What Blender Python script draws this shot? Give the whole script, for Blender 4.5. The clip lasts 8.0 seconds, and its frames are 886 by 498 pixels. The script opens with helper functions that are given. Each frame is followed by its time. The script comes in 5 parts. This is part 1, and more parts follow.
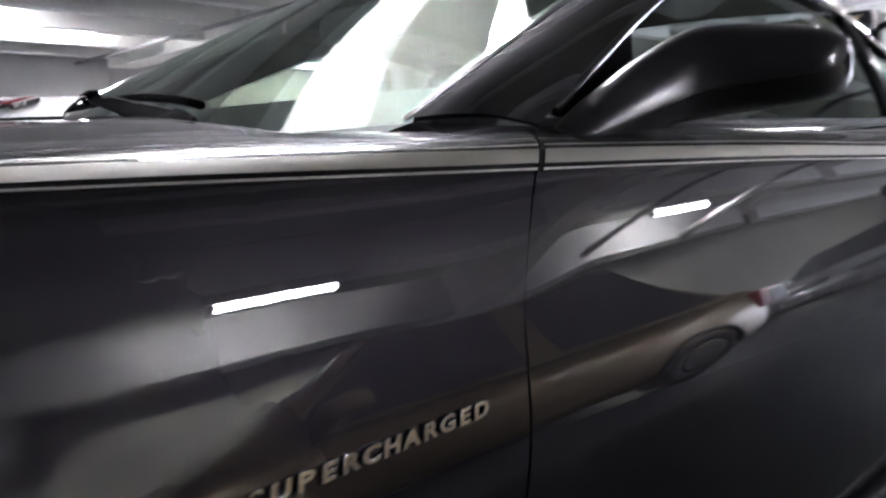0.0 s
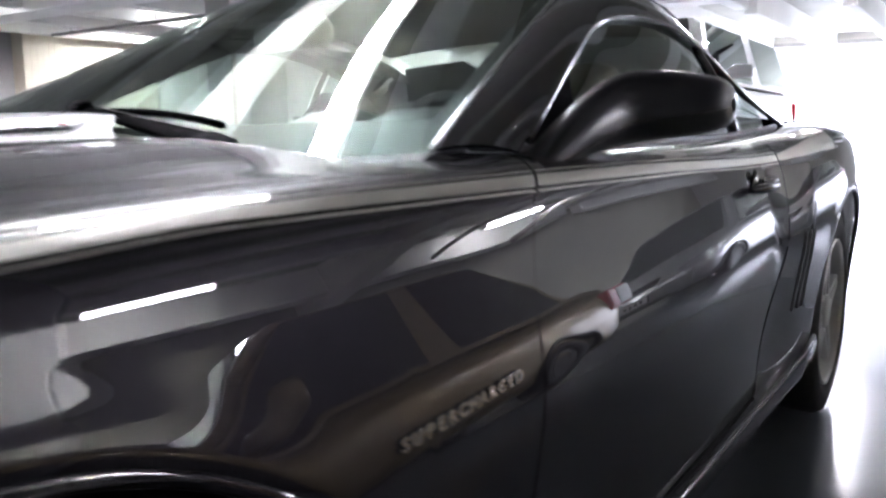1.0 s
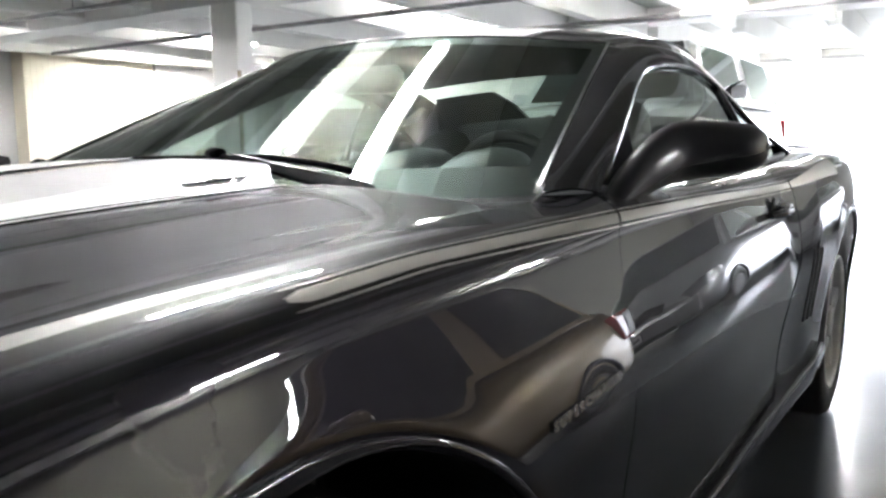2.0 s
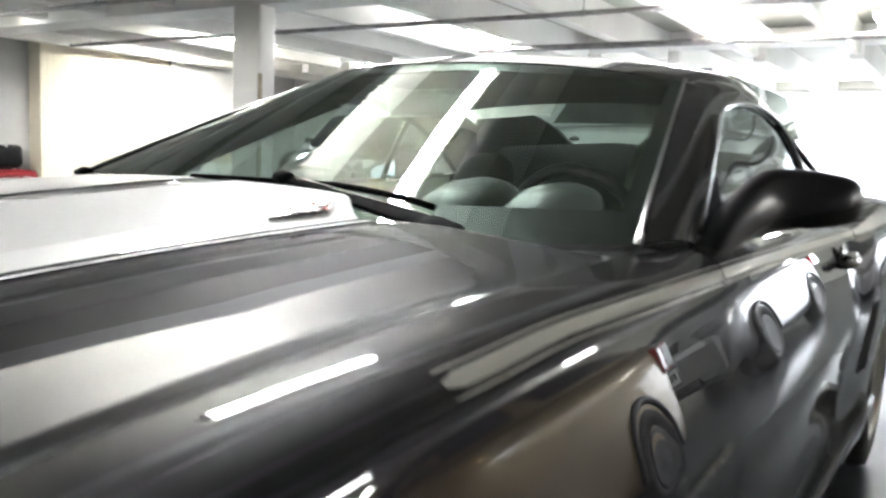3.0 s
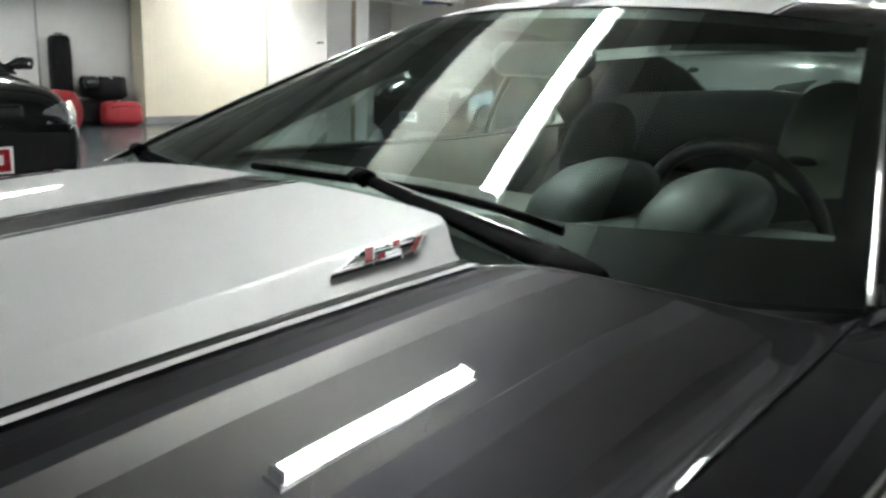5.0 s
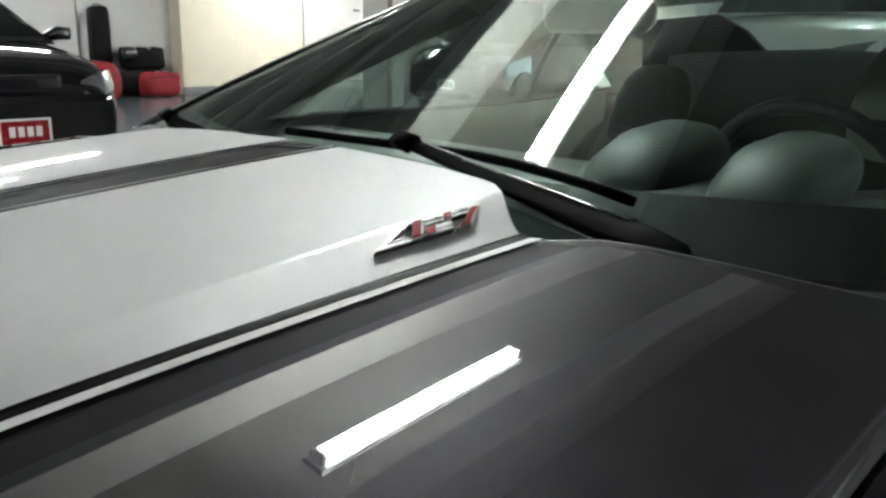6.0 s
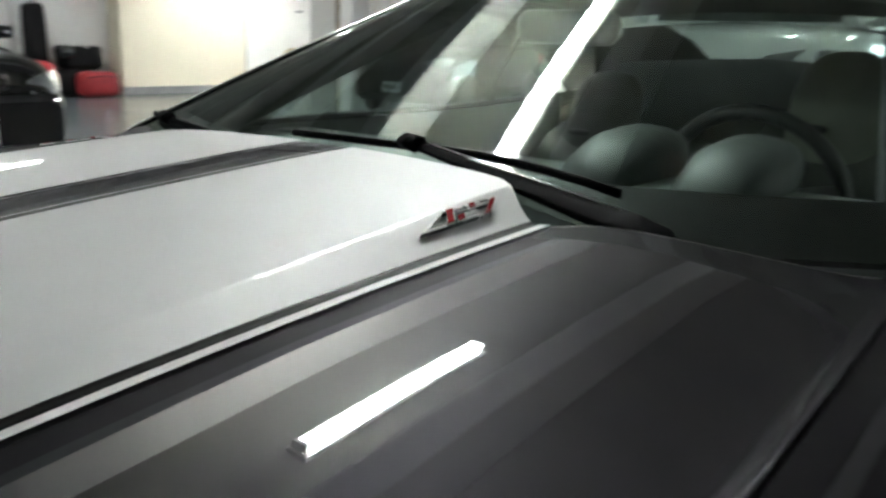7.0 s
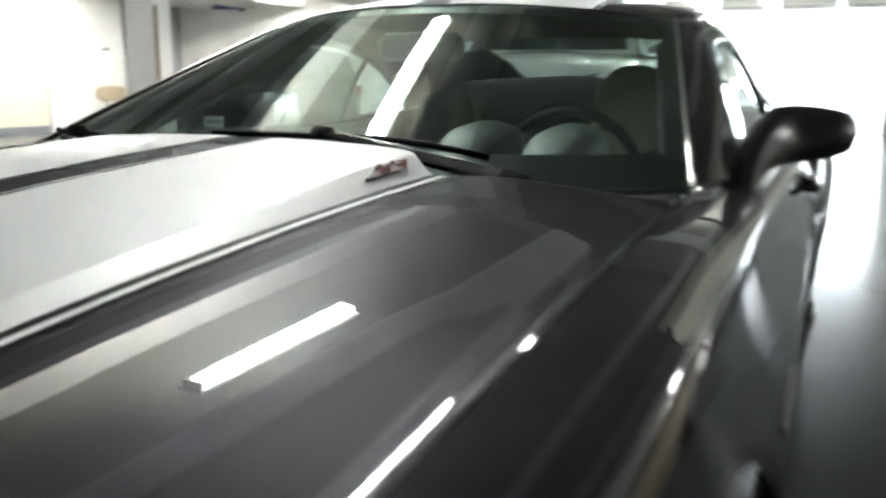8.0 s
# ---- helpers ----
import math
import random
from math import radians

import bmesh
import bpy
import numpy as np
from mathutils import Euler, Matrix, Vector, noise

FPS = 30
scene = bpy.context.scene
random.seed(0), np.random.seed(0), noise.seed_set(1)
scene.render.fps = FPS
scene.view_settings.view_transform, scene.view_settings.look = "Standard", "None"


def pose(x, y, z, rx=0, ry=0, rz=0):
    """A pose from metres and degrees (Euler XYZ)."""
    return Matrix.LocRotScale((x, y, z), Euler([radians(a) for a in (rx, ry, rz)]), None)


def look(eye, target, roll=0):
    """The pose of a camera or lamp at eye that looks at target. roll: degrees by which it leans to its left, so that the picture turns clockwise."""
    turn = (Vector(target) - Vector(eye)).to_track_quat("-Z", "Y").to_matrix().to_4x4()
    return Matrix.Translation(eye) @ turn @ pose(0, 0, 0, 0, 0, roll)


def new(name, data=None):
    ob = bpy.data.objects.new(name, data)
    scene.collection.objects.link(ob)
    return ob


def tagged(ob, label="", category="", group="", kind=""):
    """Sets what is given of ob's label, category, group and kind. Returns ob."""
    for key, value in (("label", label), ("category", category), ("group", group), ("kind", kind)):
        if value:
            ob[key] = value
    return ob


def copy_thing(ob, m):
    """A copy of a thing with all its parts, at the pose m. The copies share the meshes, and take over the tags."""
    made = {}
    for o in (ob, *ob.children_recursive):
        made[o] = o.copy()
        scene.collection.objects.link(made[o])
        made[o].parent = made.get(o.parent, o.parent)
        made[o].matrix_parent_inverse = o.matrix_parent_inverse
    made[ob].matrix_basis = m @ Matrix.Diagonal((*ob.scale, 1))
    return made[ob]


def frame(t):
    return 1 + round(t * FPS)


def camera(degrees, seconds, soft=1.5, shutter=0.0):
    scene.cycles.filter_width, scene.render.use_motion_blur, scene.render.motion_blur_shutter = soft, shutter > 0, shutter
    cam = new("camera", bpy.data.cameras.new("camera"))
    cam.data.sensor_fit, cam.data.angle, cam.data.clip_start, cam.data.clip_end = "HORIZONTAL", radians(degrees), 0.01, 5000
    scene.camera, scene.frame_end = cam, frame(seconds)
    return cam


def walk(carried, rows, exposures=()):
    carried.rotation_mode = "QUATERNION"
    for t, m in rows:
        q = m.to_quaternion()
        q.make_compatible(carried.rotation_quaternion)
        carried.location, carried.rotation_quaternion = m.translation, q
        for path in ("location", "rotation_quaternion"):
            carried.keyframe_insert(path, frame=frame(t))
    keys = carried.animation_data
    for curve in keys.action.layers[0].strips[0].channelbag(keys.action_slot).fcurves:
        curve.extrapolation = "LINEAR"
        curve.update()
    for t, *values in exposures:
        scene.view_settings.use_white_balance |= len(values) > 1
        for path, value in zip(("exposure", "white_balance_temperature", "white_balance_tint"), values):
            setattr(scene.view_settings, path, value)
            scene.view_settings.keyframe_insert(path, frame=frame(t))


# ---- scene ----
cam = camera(57.7, 8.0, soft=2.5, shutter=0.9)
walk(cam, [
    (0, pose(1.399, 0.101, 0.942, 83.24, 1.59, 46.07)),
    (0.5, pose(1.393, -0.044, 0.949, 82.97, 1.54, 39.29)),
    (1, pose(1.366, -0.201, 1.002, 81.64, 0.35, 33.99)),
    (2.5, pose(1.306, -0.551, 1.072, 83.25, 0.24, 32.86)),
    (3, pose(1.180, -0.501, 1.101, 83.20, -2.47, 33.44)),
    (3.5, pose(1.106, -0.446, 1.153, 81.72, -3.52, 34.38)),
    (4, pose(1.044, -0.356, 1.195, 80.01, -2.92, 36.20)),
    (4.5, pose(0.991, -0.281, 1.202, 78.76, -2.14, 38.25)),
    (6, pose(0.856, -0.151, 1.174, 75.35, -1.21, 42.78)),
    (6.5, pose(0.849, -0.166, 1.181, 74.69, -0.74, 42.90)),
    (7, pose(0.874, -0.304, 1.186, 75.60, -1.90, 38.62)),
    (7.5, pose(0.886, -0.472, 1.173, 76.71, -1.77, 31.02)),
    (8, pose(0.961, -0.674, 1.138, 78.27, -0.68, 25.59)),
], exposures=[(0.0, 3.25, 5850, 22), (1.0, 3.30, 5850, 22), (2.3, 3.60, 6200, 13), (3.0, 3.47, 6250, 12), (4.0, 2.86, 6200, 11),
              (4.7, 2.58, 6120, 7), (7.0, 2.60, 6120, 7), (8.0, 3.02, 6200, 8)])

# ---- world and daylight ----
world = bpy.data.worlds.new("world")
scene.world = world
world.use_nodes = True
sky = world.node_tree.nodes.new("ShaderNodeTexSky")
sky.sky_type, sky.sun_disc, sky.sun_elevation, sky.sun_rotation = "NISHITA", False, radians(48), radians(30)
world.node_tree.links.new(sky.outputs[0], world.node_tree.nodes["Background"].inputs[0])
world.node_tree.nodes["Background"].inputs[1].default_value = 0.05
sun = new("sun", bpy.data.lights.new("sun", "SUN"))
sun.data.energy, sun.data.angle, sun.data.color = 2.0, radians(0.5), (1.0, 0.95, 0.88)
sun.matrix_world = look((6, 30, 20), (2, 24, 0))

TUBE = 38.0        # strength of the fluorescent tubes
DAYLIGHT = 120.0   # area lamp in the garage doorway, watts


# ---- materials ----
def material(name, color, rough=0.5, metal=0.0, coat=0.0, noise_scale=8.0, vary=0.15, bump=0.0, bump_scale=60.0,
             rough_vary=0.08, emit=0.0, coat_rough=0.03, spec=0.5, coat_ior=1.5):
    m = bpy.data.materials.new(name)
    m.use_nodes = True
    nt = m.node_tree
    b = nt.nodes["Principled BSDF"]
    tc = nt.nodes.new("ShaderNodeTexCoord")
    n1 = nt.nodes.new("ShaderNodeTexNoise")
    n1.inputs["Scale"].default_value, n1.inputs["Detail"].default_value = noise_scale, 6
    nt.links.new(tc.outputs["Object"], n1.inputs["Vector"])
    ramp = nt.nodes.new("ShaderNodeMapRange")
    ramp.inputs[1].default_value, ramp.inputs[2].default_value = 0.3, 0.7
    ramp.inputs[3].default_value, ramp.inputs[4].default_value = 1 - vary, 1 + vary
    nt.links.new(n1.outputs[0], ramp.inputs[0])
    mul = nt.nodes.new("ShaderNodeVectorMath")
    mul.operation = "SCALE"
    mul.inputs[0].default_value = color
    nt.links.new(ramp.outputs[0], mul.inputs["Scale"])
    nt.links.new(mul.outputs[0], b.inputs["Base Color"])
    r2 = nt.nodes.new("ShaderNodeMapRange")
    r2.inputs[1].default_value, r2.inputs[2].default_value = 0.3, 0.7
    r2.inputs[3].default_value, r2.inputs[4].default_value = max(rough - rough_vary, 0.0), rough + rough_vary
    n2 = nt.nodes.new("ShaderNodeTexNoise")
    n2.inputs["Scale"].default_value, n2.inputs["Detail"].default_value = noise_scale * 5.3, 4
    nt.links.new(tc.outputs["Object"], n2.inputs["Vector"])
    nt.links.new(n2.outputs[0], r2.inputs[0])
    nt.links.new(r2.outputs[0], b.inputs["Roughness"])
    b.inputs["Metallic"].default_value = metal
    b.inputs["Specular IOR Level"].default_value = spec
    b.inputs["Coat Weight"].default_value = coat
    b.inputs["Coat Roughness"].default_value = coat_rough
    b.inputs["Coat IOR"].default_value = coat_ior
    if bump:
        n3 = nt.nodes.new("ShaderNodeTexNoise")
        n3.inputs["Scale"].default_value, n3.inputs["Detail"].default_value = bump_scale, 5
        nt.links.new(tc.outputs["Object"], n3.inputs["Vector"])
        bp = nt.nodes.new("ShaderNodeBump")
        bp.inputs["Strength"].default_value, bp.inputs["Distance"].default_value = bump, 0.01
        nt.links.new(n3.outputs[0], bp.inputs["Height"])
        nt.links.new(bp.outputs[0], b.inputs["Normal"])
    if emit:
        b.inputs["Emission Color"].default_value = (*color, 1)
        b.inputs["Emission Strength"].default_value = emit
    return m


def glass(name, tint, ior=1.5, rough=0.0, clear=1.0):
    m = bpy.data.materials.new(name)
    m.use_nodes = True
    nt = m.node_tree
    nt.nodes.clear()
    out = nt.nodes.new("ShaderNodeOutputMaterial")
    mix = nt.nodes.new("ShaderNodeMixShader")
    f0 = 1.8 * ((ior - 1) / (ior + 1)) ** 2      # both faces of the pane
    lw = nt.nodes.new("ShaderNodeLayerWeight")
    lw.inputs[0].default_value = 0.5
    pw = nt.nodes.new("ShaderNodeMath")
    pw.operation = "POWER"
    pw.inputs[1].default_value = 4.5
    fr = nt.nodes.new("ShaderNodeMath")
    fr.operation = "MULTIPLY_ADD"
    fr.inputs[1].default_value, fr.inputs[2].default_value = 1 - f0, f0
    nt.links.new(lw.outputs["Facing"], pw.inputs[0])
    nt.links.new(pw.outputs[0], fr.inputs[0])
    tr = nt.nodes.new("ShaderNodeBsdfTransparent")
    tr.inputs[0].default_value = (*tint, 1)
    gl = nt.nodes.new("ShaderNodeBsdfGlossy")
    gl.inputs["Roughness"].default_value = rough
    gl.inputs[0].default_value = (0.94, 1.0, 0.96, 1)
    nt.links.new(fr.outputs[0], mix.inputs[0])
    nt.links.new(tr.outputs[0], mix.inputs[1])
    nt.links.new(gl.outputs[0], mix.inputs[2])
    nt.links.new(mix.outputs[0], out.inputs[0])
    return m


def glow(name, color, strength):
    m = bpy.data.materials.new(name)
    m.use_nodes = True
    nt = m.node_tree
    nt.nodes.clear()
    out = nt.nodes.new("ShaderNodeOutputMaterial")
    e = nt.nodes.new("ShaderNodeEmission")
    e.inputs[0].default_value, e.inputs[1].default_value = (*color, 1), strength
    nt.links.new(e.outputs[0], out.inputs[0])
    return m


M_PAINT = material("grey_metallic_paint", (0.0165, 0.0152, 0.019), 0.42, 0.45, 1.0, 3.0, 0.05, 0.0, 900.0, 0.03, coat_rough=0.006, spec=0.0, coat_ior=1.55)
M_SILVER = material("silver_stripe_paint", (0.66, 0.66, 0.66), 0.55, 0.30, 0.5, 4.0, 0.03, 0.0, 900.0, 0.03, coat_rough=0.015, spec=0.10, coat_ior=1.4)
M_STRIPE = material("champagne_stripe_paint", (0.55, 0.54, 0.48), 0.4, 0.5, 1.0, 4.0, 0.03, coat_rough=0.02)
M_EDGE = material("dark_stripe_border", (0.03, 0.03, 0.033), 0.35, 0.2, 1.0, 4.0, 0.05)
M_WHITELINE = material("bright_silver_pinstripe", (0.80, 0.80, 0.79), 0.5, 0.0, 0.2, 6.0, 0.03)
M_CHROME = material("chrome", (0.85, 0.85, 0.86), 0.07, 1.0, 0.0, 9.0, 0.03, rough_vary=0.03)
M_DIMCHROME = material("dull_chrome", (0.42, 0.42, 0.42), 0.22, 1.0, 0.0, 9.0, 0.05, rough_vary=0.05)
M_BADGE = material("bright_badge_metal", (0.78, 0.78, 0.78), 0.28, 0.65, 0.0, 9.0, 0.03, rough_vary=0.03)
M_RED = material("red_enamel", (0.24, 0.006, 0.012), 0.25, 0.0, 0.6, 9.0, 0.08)
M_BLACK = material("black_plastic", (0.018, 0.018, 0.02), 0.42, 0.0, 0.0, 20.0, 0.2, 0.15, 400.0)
M_GLOSSBLACK = material("gloss_black", (0.012, 0.012, 0.014), 0.12, 0.0, 0.8, 20.0, 0.1)
M_WIPER = material("black_painted_metal", (0.0022, 0.0022, 0.0024), 0.6, 0.0, 0.0, 20.0, 0.15, 0.0, 60.0, 0.05, spec=0.02)
M_RUBBER = material("tyre_rubber", (0.022, 0.022, 0.023), 0.75, 0.0, 0.0, 14.0, 0.25, 0.2, 120.0)
M_RIM = material("silver_alloy", (0.74, 0.74, 0.73), 0.42, 0.2, 0.2, 12.0, 0.06)
M_SHEET = glass("windshield_glass", (0.67, 0.82, 0.755), 1.49)
M_REAR = glass("rear_screen_glass", (0.90, 0.95, 0.93), 1.45)
M_TINT = glass("tinted_side_glass", (0.46, 0.50, 0.50), 1.60)
M_CARGLASS = glass("parked_car_glass", (0.16, 0.19, 0.19), 1.55)
M_FRIT = material("black_ceramic_band", (0.004, 0.0035, 0.0035), 0.4, 0.0, 0.0, 30.0, 0.1, spec=0.05)
M_DASH = material("charcoal_dash_vinyl", (0.090, 0.100, 0.095), 0.55, 0.0, 0.0, 12.0, 0.12, 0.04, 160.0)
# dash vinyl at 0.6 of its colour, shade painted into the instrument hoods
M_DASHSHADE = material("shaded_dash_vinyl", (0.054, 0.06, 0.057), 0.55, 0.0, 0.0, 12.0, 0.12, 0.04, 160.0)
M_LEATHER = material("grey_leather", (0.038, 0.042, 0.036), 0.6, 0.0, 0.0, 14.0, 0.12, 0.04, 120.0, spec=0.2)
# seat leather paled for the driver's headrest, its lit look put into the colour
M_LITPAD = material("lit_headrest_leather", (0.23, 0.245, 0.195), 0.6, 0.0, 0.0, 14.0, 0.12, 0.04, 120.0, spec=0.2)
M_CLOTH = material("black_headliner", (0.03, 0.03, 0.032), 0.85, 0.0, 0.0, 30.0, 0.2)
M_BENCH = material("black_seat_cloth", (0.009, 0.010, 0.010), 0.9, 0.0, 0.0, 25.0, 0.2, 0.1, 90.0, spec=0.1)
M_SATIN = material("satin_dark_grey_paint", (0.016, 0.015, 0.018), 0.4, 0.3, 0.7, 3.0, 0.05, 0.0, 900.0, 0.03, coat_rough=0.22, spec=0.1, coat_ior=1.45)
M_FLOOR = material("grey_painted_concrete", (0.105, 0.117, 0.127), 0.20, 0.0, 0.0, 0.35, 0.06, 0.0, 5.0, 0.025, spec=0.3)
M_WALL = material("white_painted_wall", (0.80, 0.78, 0.74), 0.6, 0.0, 0.0, 1.3, 0.06, 0.12, 40.0)
M_GREYWALL = material("pale_grey_wall", (0.50, 0.495, 0.48), 0.6, 0.0, 0.0, 1.1, 0.07, 0.12, 40.0)
M_BUFF = material("buff_grey_wall", (0.42, 0.405, 0.32), 0.6, 0.0, 0.0, 1.1, 0.06, 0.1, 40.0)
M_CREAM = material("cream_panel", (0.74, 0.68, 0.54), 0.5, 0.0, 0.0, 0.8, 0.05, 0.05, 30.0)
M_CEIL = material("painted_concrete_ceiling", (0.80, 0.79, 0.75), 0.75, 0.0, 0.0, 0.9, 0.07, 0.05, 5.0)
M_SLAB = material("darker_tan_concrete", (0.42, 0.415, 0.36), 0.8, 0.0, 0.0, 0.8, 0.14, 0.1, 9.0)
M_BASE = material("grey_baseboard", (0.20, 0.20, 0.20), 0.55, 0.0, 0.0, 4.0, 0.12)
M_PIPE = material("galvanised_pipe", (0.35, 0.34, 0.33), 0.45, 0.6, 0.0, 7.0, 0.2)
M_FIXTURE = material("white_lamp_housing", (0.78, 0.78, 0.76), 0.45, 0.0, 0.0, 8.0, 0.04)
M_TUBE = glow("fluorescent_tube", (1.0, 0.985, 0.93), TUBE)
M_OUTSIDE = glow("bright_daylight", (0.96, 0.98, 1.0), 0.55)
M_CARBLACK = material("black_car_paint", (0.006, 0.006, 0.007), 0.5, 0.0, 1.0, 4.0, 0.08, coat_rough=0.01, spec=0.0)
M_CARWHITE = material("white_car_paint", (0.74, 0.75, 0.76), 0.35, 0.0, 1.0, 4.0, 0.03)
M_CARSILVER = material("silver_car_paint", (0.28, 0.29, 0.30), 0.35, 0.5, 0.8, 4.0, 0.04)
M_CARTAUPE = material("gold_car_paint", (0.24, 0.175, 0.08), 0.4, 0.45, 0.5, 4.0, 0.05, coat_rough=0.08)
M_LAMP = material("clear_headlight", (0.26, 0.27, 0.28), 0.12, 0.5, 1.0, 25.0, 0.3)
M_HUBCAP = material("dull_grey_hubcap", (0.035, 0.035, 0.035), 0.6, 0.0, 0.0, 12.0, 0.1)
M_TAIL = material("red_tail_lens", (0.45, 0.015, 0.02), 0.15, 0.0, 1.0, 20.0, 0.1)
M_REDBAG = material("red_nylon", (0.23, 0.007, 0.013), 0.6, 0.0, 0.0, 9.0, 0.15, 0.3, 60.0)
M_BLACKBAG = material("black_nylon", (0.004, 0.004, 0.0045), 0.6, 0.0, 0.0, 9.0, 0.2, 0.3, 60.0, spec=0.12)
M_BLUE = material("blue_plastic", (0.05, 0.07, 0.22), 0.4, 0.0, 0.0, 9.0, 0.1)
M_WOOD = material("brown_wood", (0.28, 0.22, 0.14), 0.6, 0.0, 0.0, 9.0, 0.2)
M_BEIGE = material("beige_plastic", (0.55, 0.45, 0.30), 0.5, 0.0, 0.0, 9.0, 0.08)
M_PLATE = material("white_plate", (0.8, 0.8, 0.8), 0.4, 0.0, 0.0, 9.0, 0.03)
M_YELLOW = material("yellow_vinyl", (0.75, 0.66, 0.35), 0.45, 0.0, 0.0, 9.0, 0.05)


# ---- building helpers ----
def spline(xs, ys):
    """Monotone cubic through the knots, as a function of an array."""
    xs, ys = np.array(xs, float), np.array(ys, float)
    h, d = np.diff(xs), np.diff(ys) / np.diff(xs)
    m = np.zeros(len(xs))
    m[0], m[-1] = d[0], d[-1]
    for i in range(1, len(xs) - 1):
        if d[i - 1] * d[i] > 0:
            a, b = 2 * h[i] + h[i - 1], h[i] + 2 * h[i - 1]
            m[i] = (a + b) / (a / d[i - 1] + b / d[i])

    def f(x):
        x = np.clip(np.asarray(x, float), xs[0], xs[-1])
        i = np.clip(np.searchsorted(xs, x) - 1, 0, len(xs) - 2)
        t = (x - xs[i]) / h[i]
        return ((1 + 2 * t) * (1 - t) ** 2 * ys[i] + t * (1 - t) ** 2 * h[i] * m[i]
                + t * t * (3 - 2 * t) * ys[i + 1] + t * t * (t - 1) * h[i] * m[i + 1])
    return f


def catmull(points, n):
    """n points on a smooth curve through the given points."""
    p = np.array(points, float)
    s = np.concatenate([[0], np.cumsum(np.linalg.norm(np.diff(p, axis=0), axis=1))])
    fs = [spline(s, p[:, k]) for k in range(p.shape[1])]
    q = np.linspace(0, s[-1], n)
    return np.stack([f(q) for f in fs], 1)


def mesh_of(name, verts, faces, smooth=True):
    me = bpy.data.meshes.new(name)
    me.from_pydata([tuple(map(float, v)) for v in verts], [], faces)
    me.validate()
    if smooth:
        me.polygons.foreach_set("use_smooth", [True] * len(me.polygons))
    me.update()
    return me


def part(name, data, mat, parent=None, label="", thick=0.0, sharp=0.0):
    """Links a bmesh or mesh as one object under a thing or part."""
    if isinstance(data, bmesh.types.BMesh):
        me = bpy.data.meshes.new(name)
        data.to_mesh(me)
        data.free()
        data = me
    if len(data.materials) == 0:
        data.materials.append(mat)
    ob = new(name, data)
    if sharp:
        data.polygons.foreach_set("use_smooth", [True] * len(data.polygons))
        data.set_sharp_from_angle(angle=radians(sharp))
    if thick:
        so = ob.modifiers.new("thickness", "SOLIDIFY")
        so.thickness, so.offset = thick, -1.0
        es = ob.modifiers.new("crisp_rim", "EDGE_SPLIT")
        es.split_angle = radians(50)
    if parent:
        ob.parent = parent
        ob.matrix_parent_inverse = parent.matrix_world.inverted()
    if label:
        ob["label"] = label
    return ob


def clear_pane(ob):
    ob.visible_shadow = False
    return ob


def thing(name, label, category, group="", kind="", at=(0, 0, 0)):
    ob = new(name)
    ob.empty_display_size = 0.1
    ob.location = at
    bpy.context.view_layer.update()
    return tagged(ob, label, category, group, kind)


def grid_faces(nu, nv, flip=False):
    fs = []
    for i in range(nu - 1):
        for j in range(nv - 1):
            a, b, c, d = i * nv + j, (i + 1) * nv + j, (i + 1) * nv + j + 1, i * nv + j + 1
            fs.append((a, d, c, b) if flip else (a, b, c, d))
    return fs


def sheet(name, P, mat, parent=None, label="", flip=False, thick=0.002, mirror=False):
    """A smooth panel from an array of points (nu, nv, 3)."""
    P = np.array(P, float)
    if mirror:
        P = P * np.array([-1, 1, 1])
        flip = not flip
    nu, nv = P.shape[:2]
    return part(name, mesh_of(name, P.reshape(-1, 3), grid_faces(nu, nv, flip)), mat, parent, label, thick)


def box(bm, size, m=None, bevel=0.0, seg=2):
    r = bmesh.ops.create_cube(bm, size=1.0)
    bmesh.ops.scale(bm, vec=size, verts=r["verts"])
    if bevel:
        edges = list({e for v in r["verts"] for e in v.link_edges})
        out = bmesh.ops.bevel(bm, geom=edges, offset=bevel, segments=seg, affect="EDGES", profile=0.6)
        verts = list({v for f in out["faces"] for v in f.verts} | {v for v in r["verts"] if v.is_valid})
    else:
        verts = r["verts"]
    if m is not None:
        bmesh.ops.transform(bm, matrix=m, verts=verts)
    return verts


def block(x0, x1, y0, y1, z0, z1, bevel=0.0):
    bm = bmesh.new()
    box(bm, (x1 - x0, y1 - y0, z1 - z0), pose((x0 + x1) / 2, (y0 + y1) / 2, (z0 + z1) / 2), bevel)
    return bm


def tube(points, radius, n=10, cap=True):
    """A pipe along points; the radius may be a list."""
    P = [Vector(p) for p in points]
    rad = radius if isinstance(radius, (list, tuple, np.ndarray)) else [radius] * len(P)
    verts, faces = [], []
    up = Vector((0.13, 0.21, 0.97))
    for i, p in enumerate(P):
        t = (P[min(i + 1, len(P) - 1)] - P[max(i - 1, 0)]).normalized()
        a = t.cross(up)
        if a.length < 1e-3:
            a = t.cross(Vector((1, 0, 0)))
        a.normalize()
        b = t.cross(a)
        for k in range(n):
            w = 2 * math.pi * k / n
            verts.append(p + (a * math.cos(w) + b * math.sin(w)) * rad[i])
    for i in range(len(P) - 1):
        for k in range(n):
            faces.append((i * n + k, i * n + (k + 1) % n, (i + 1) * n + (k + 1) % n, (i + 1) * n + k))
    if cap:
        faces.append(tuple(range(n))[::-1])
        faces.append(tuple((len(P) - 1) * n + k for k in range(n)))
    return mesh_of("tube", verts, faces)


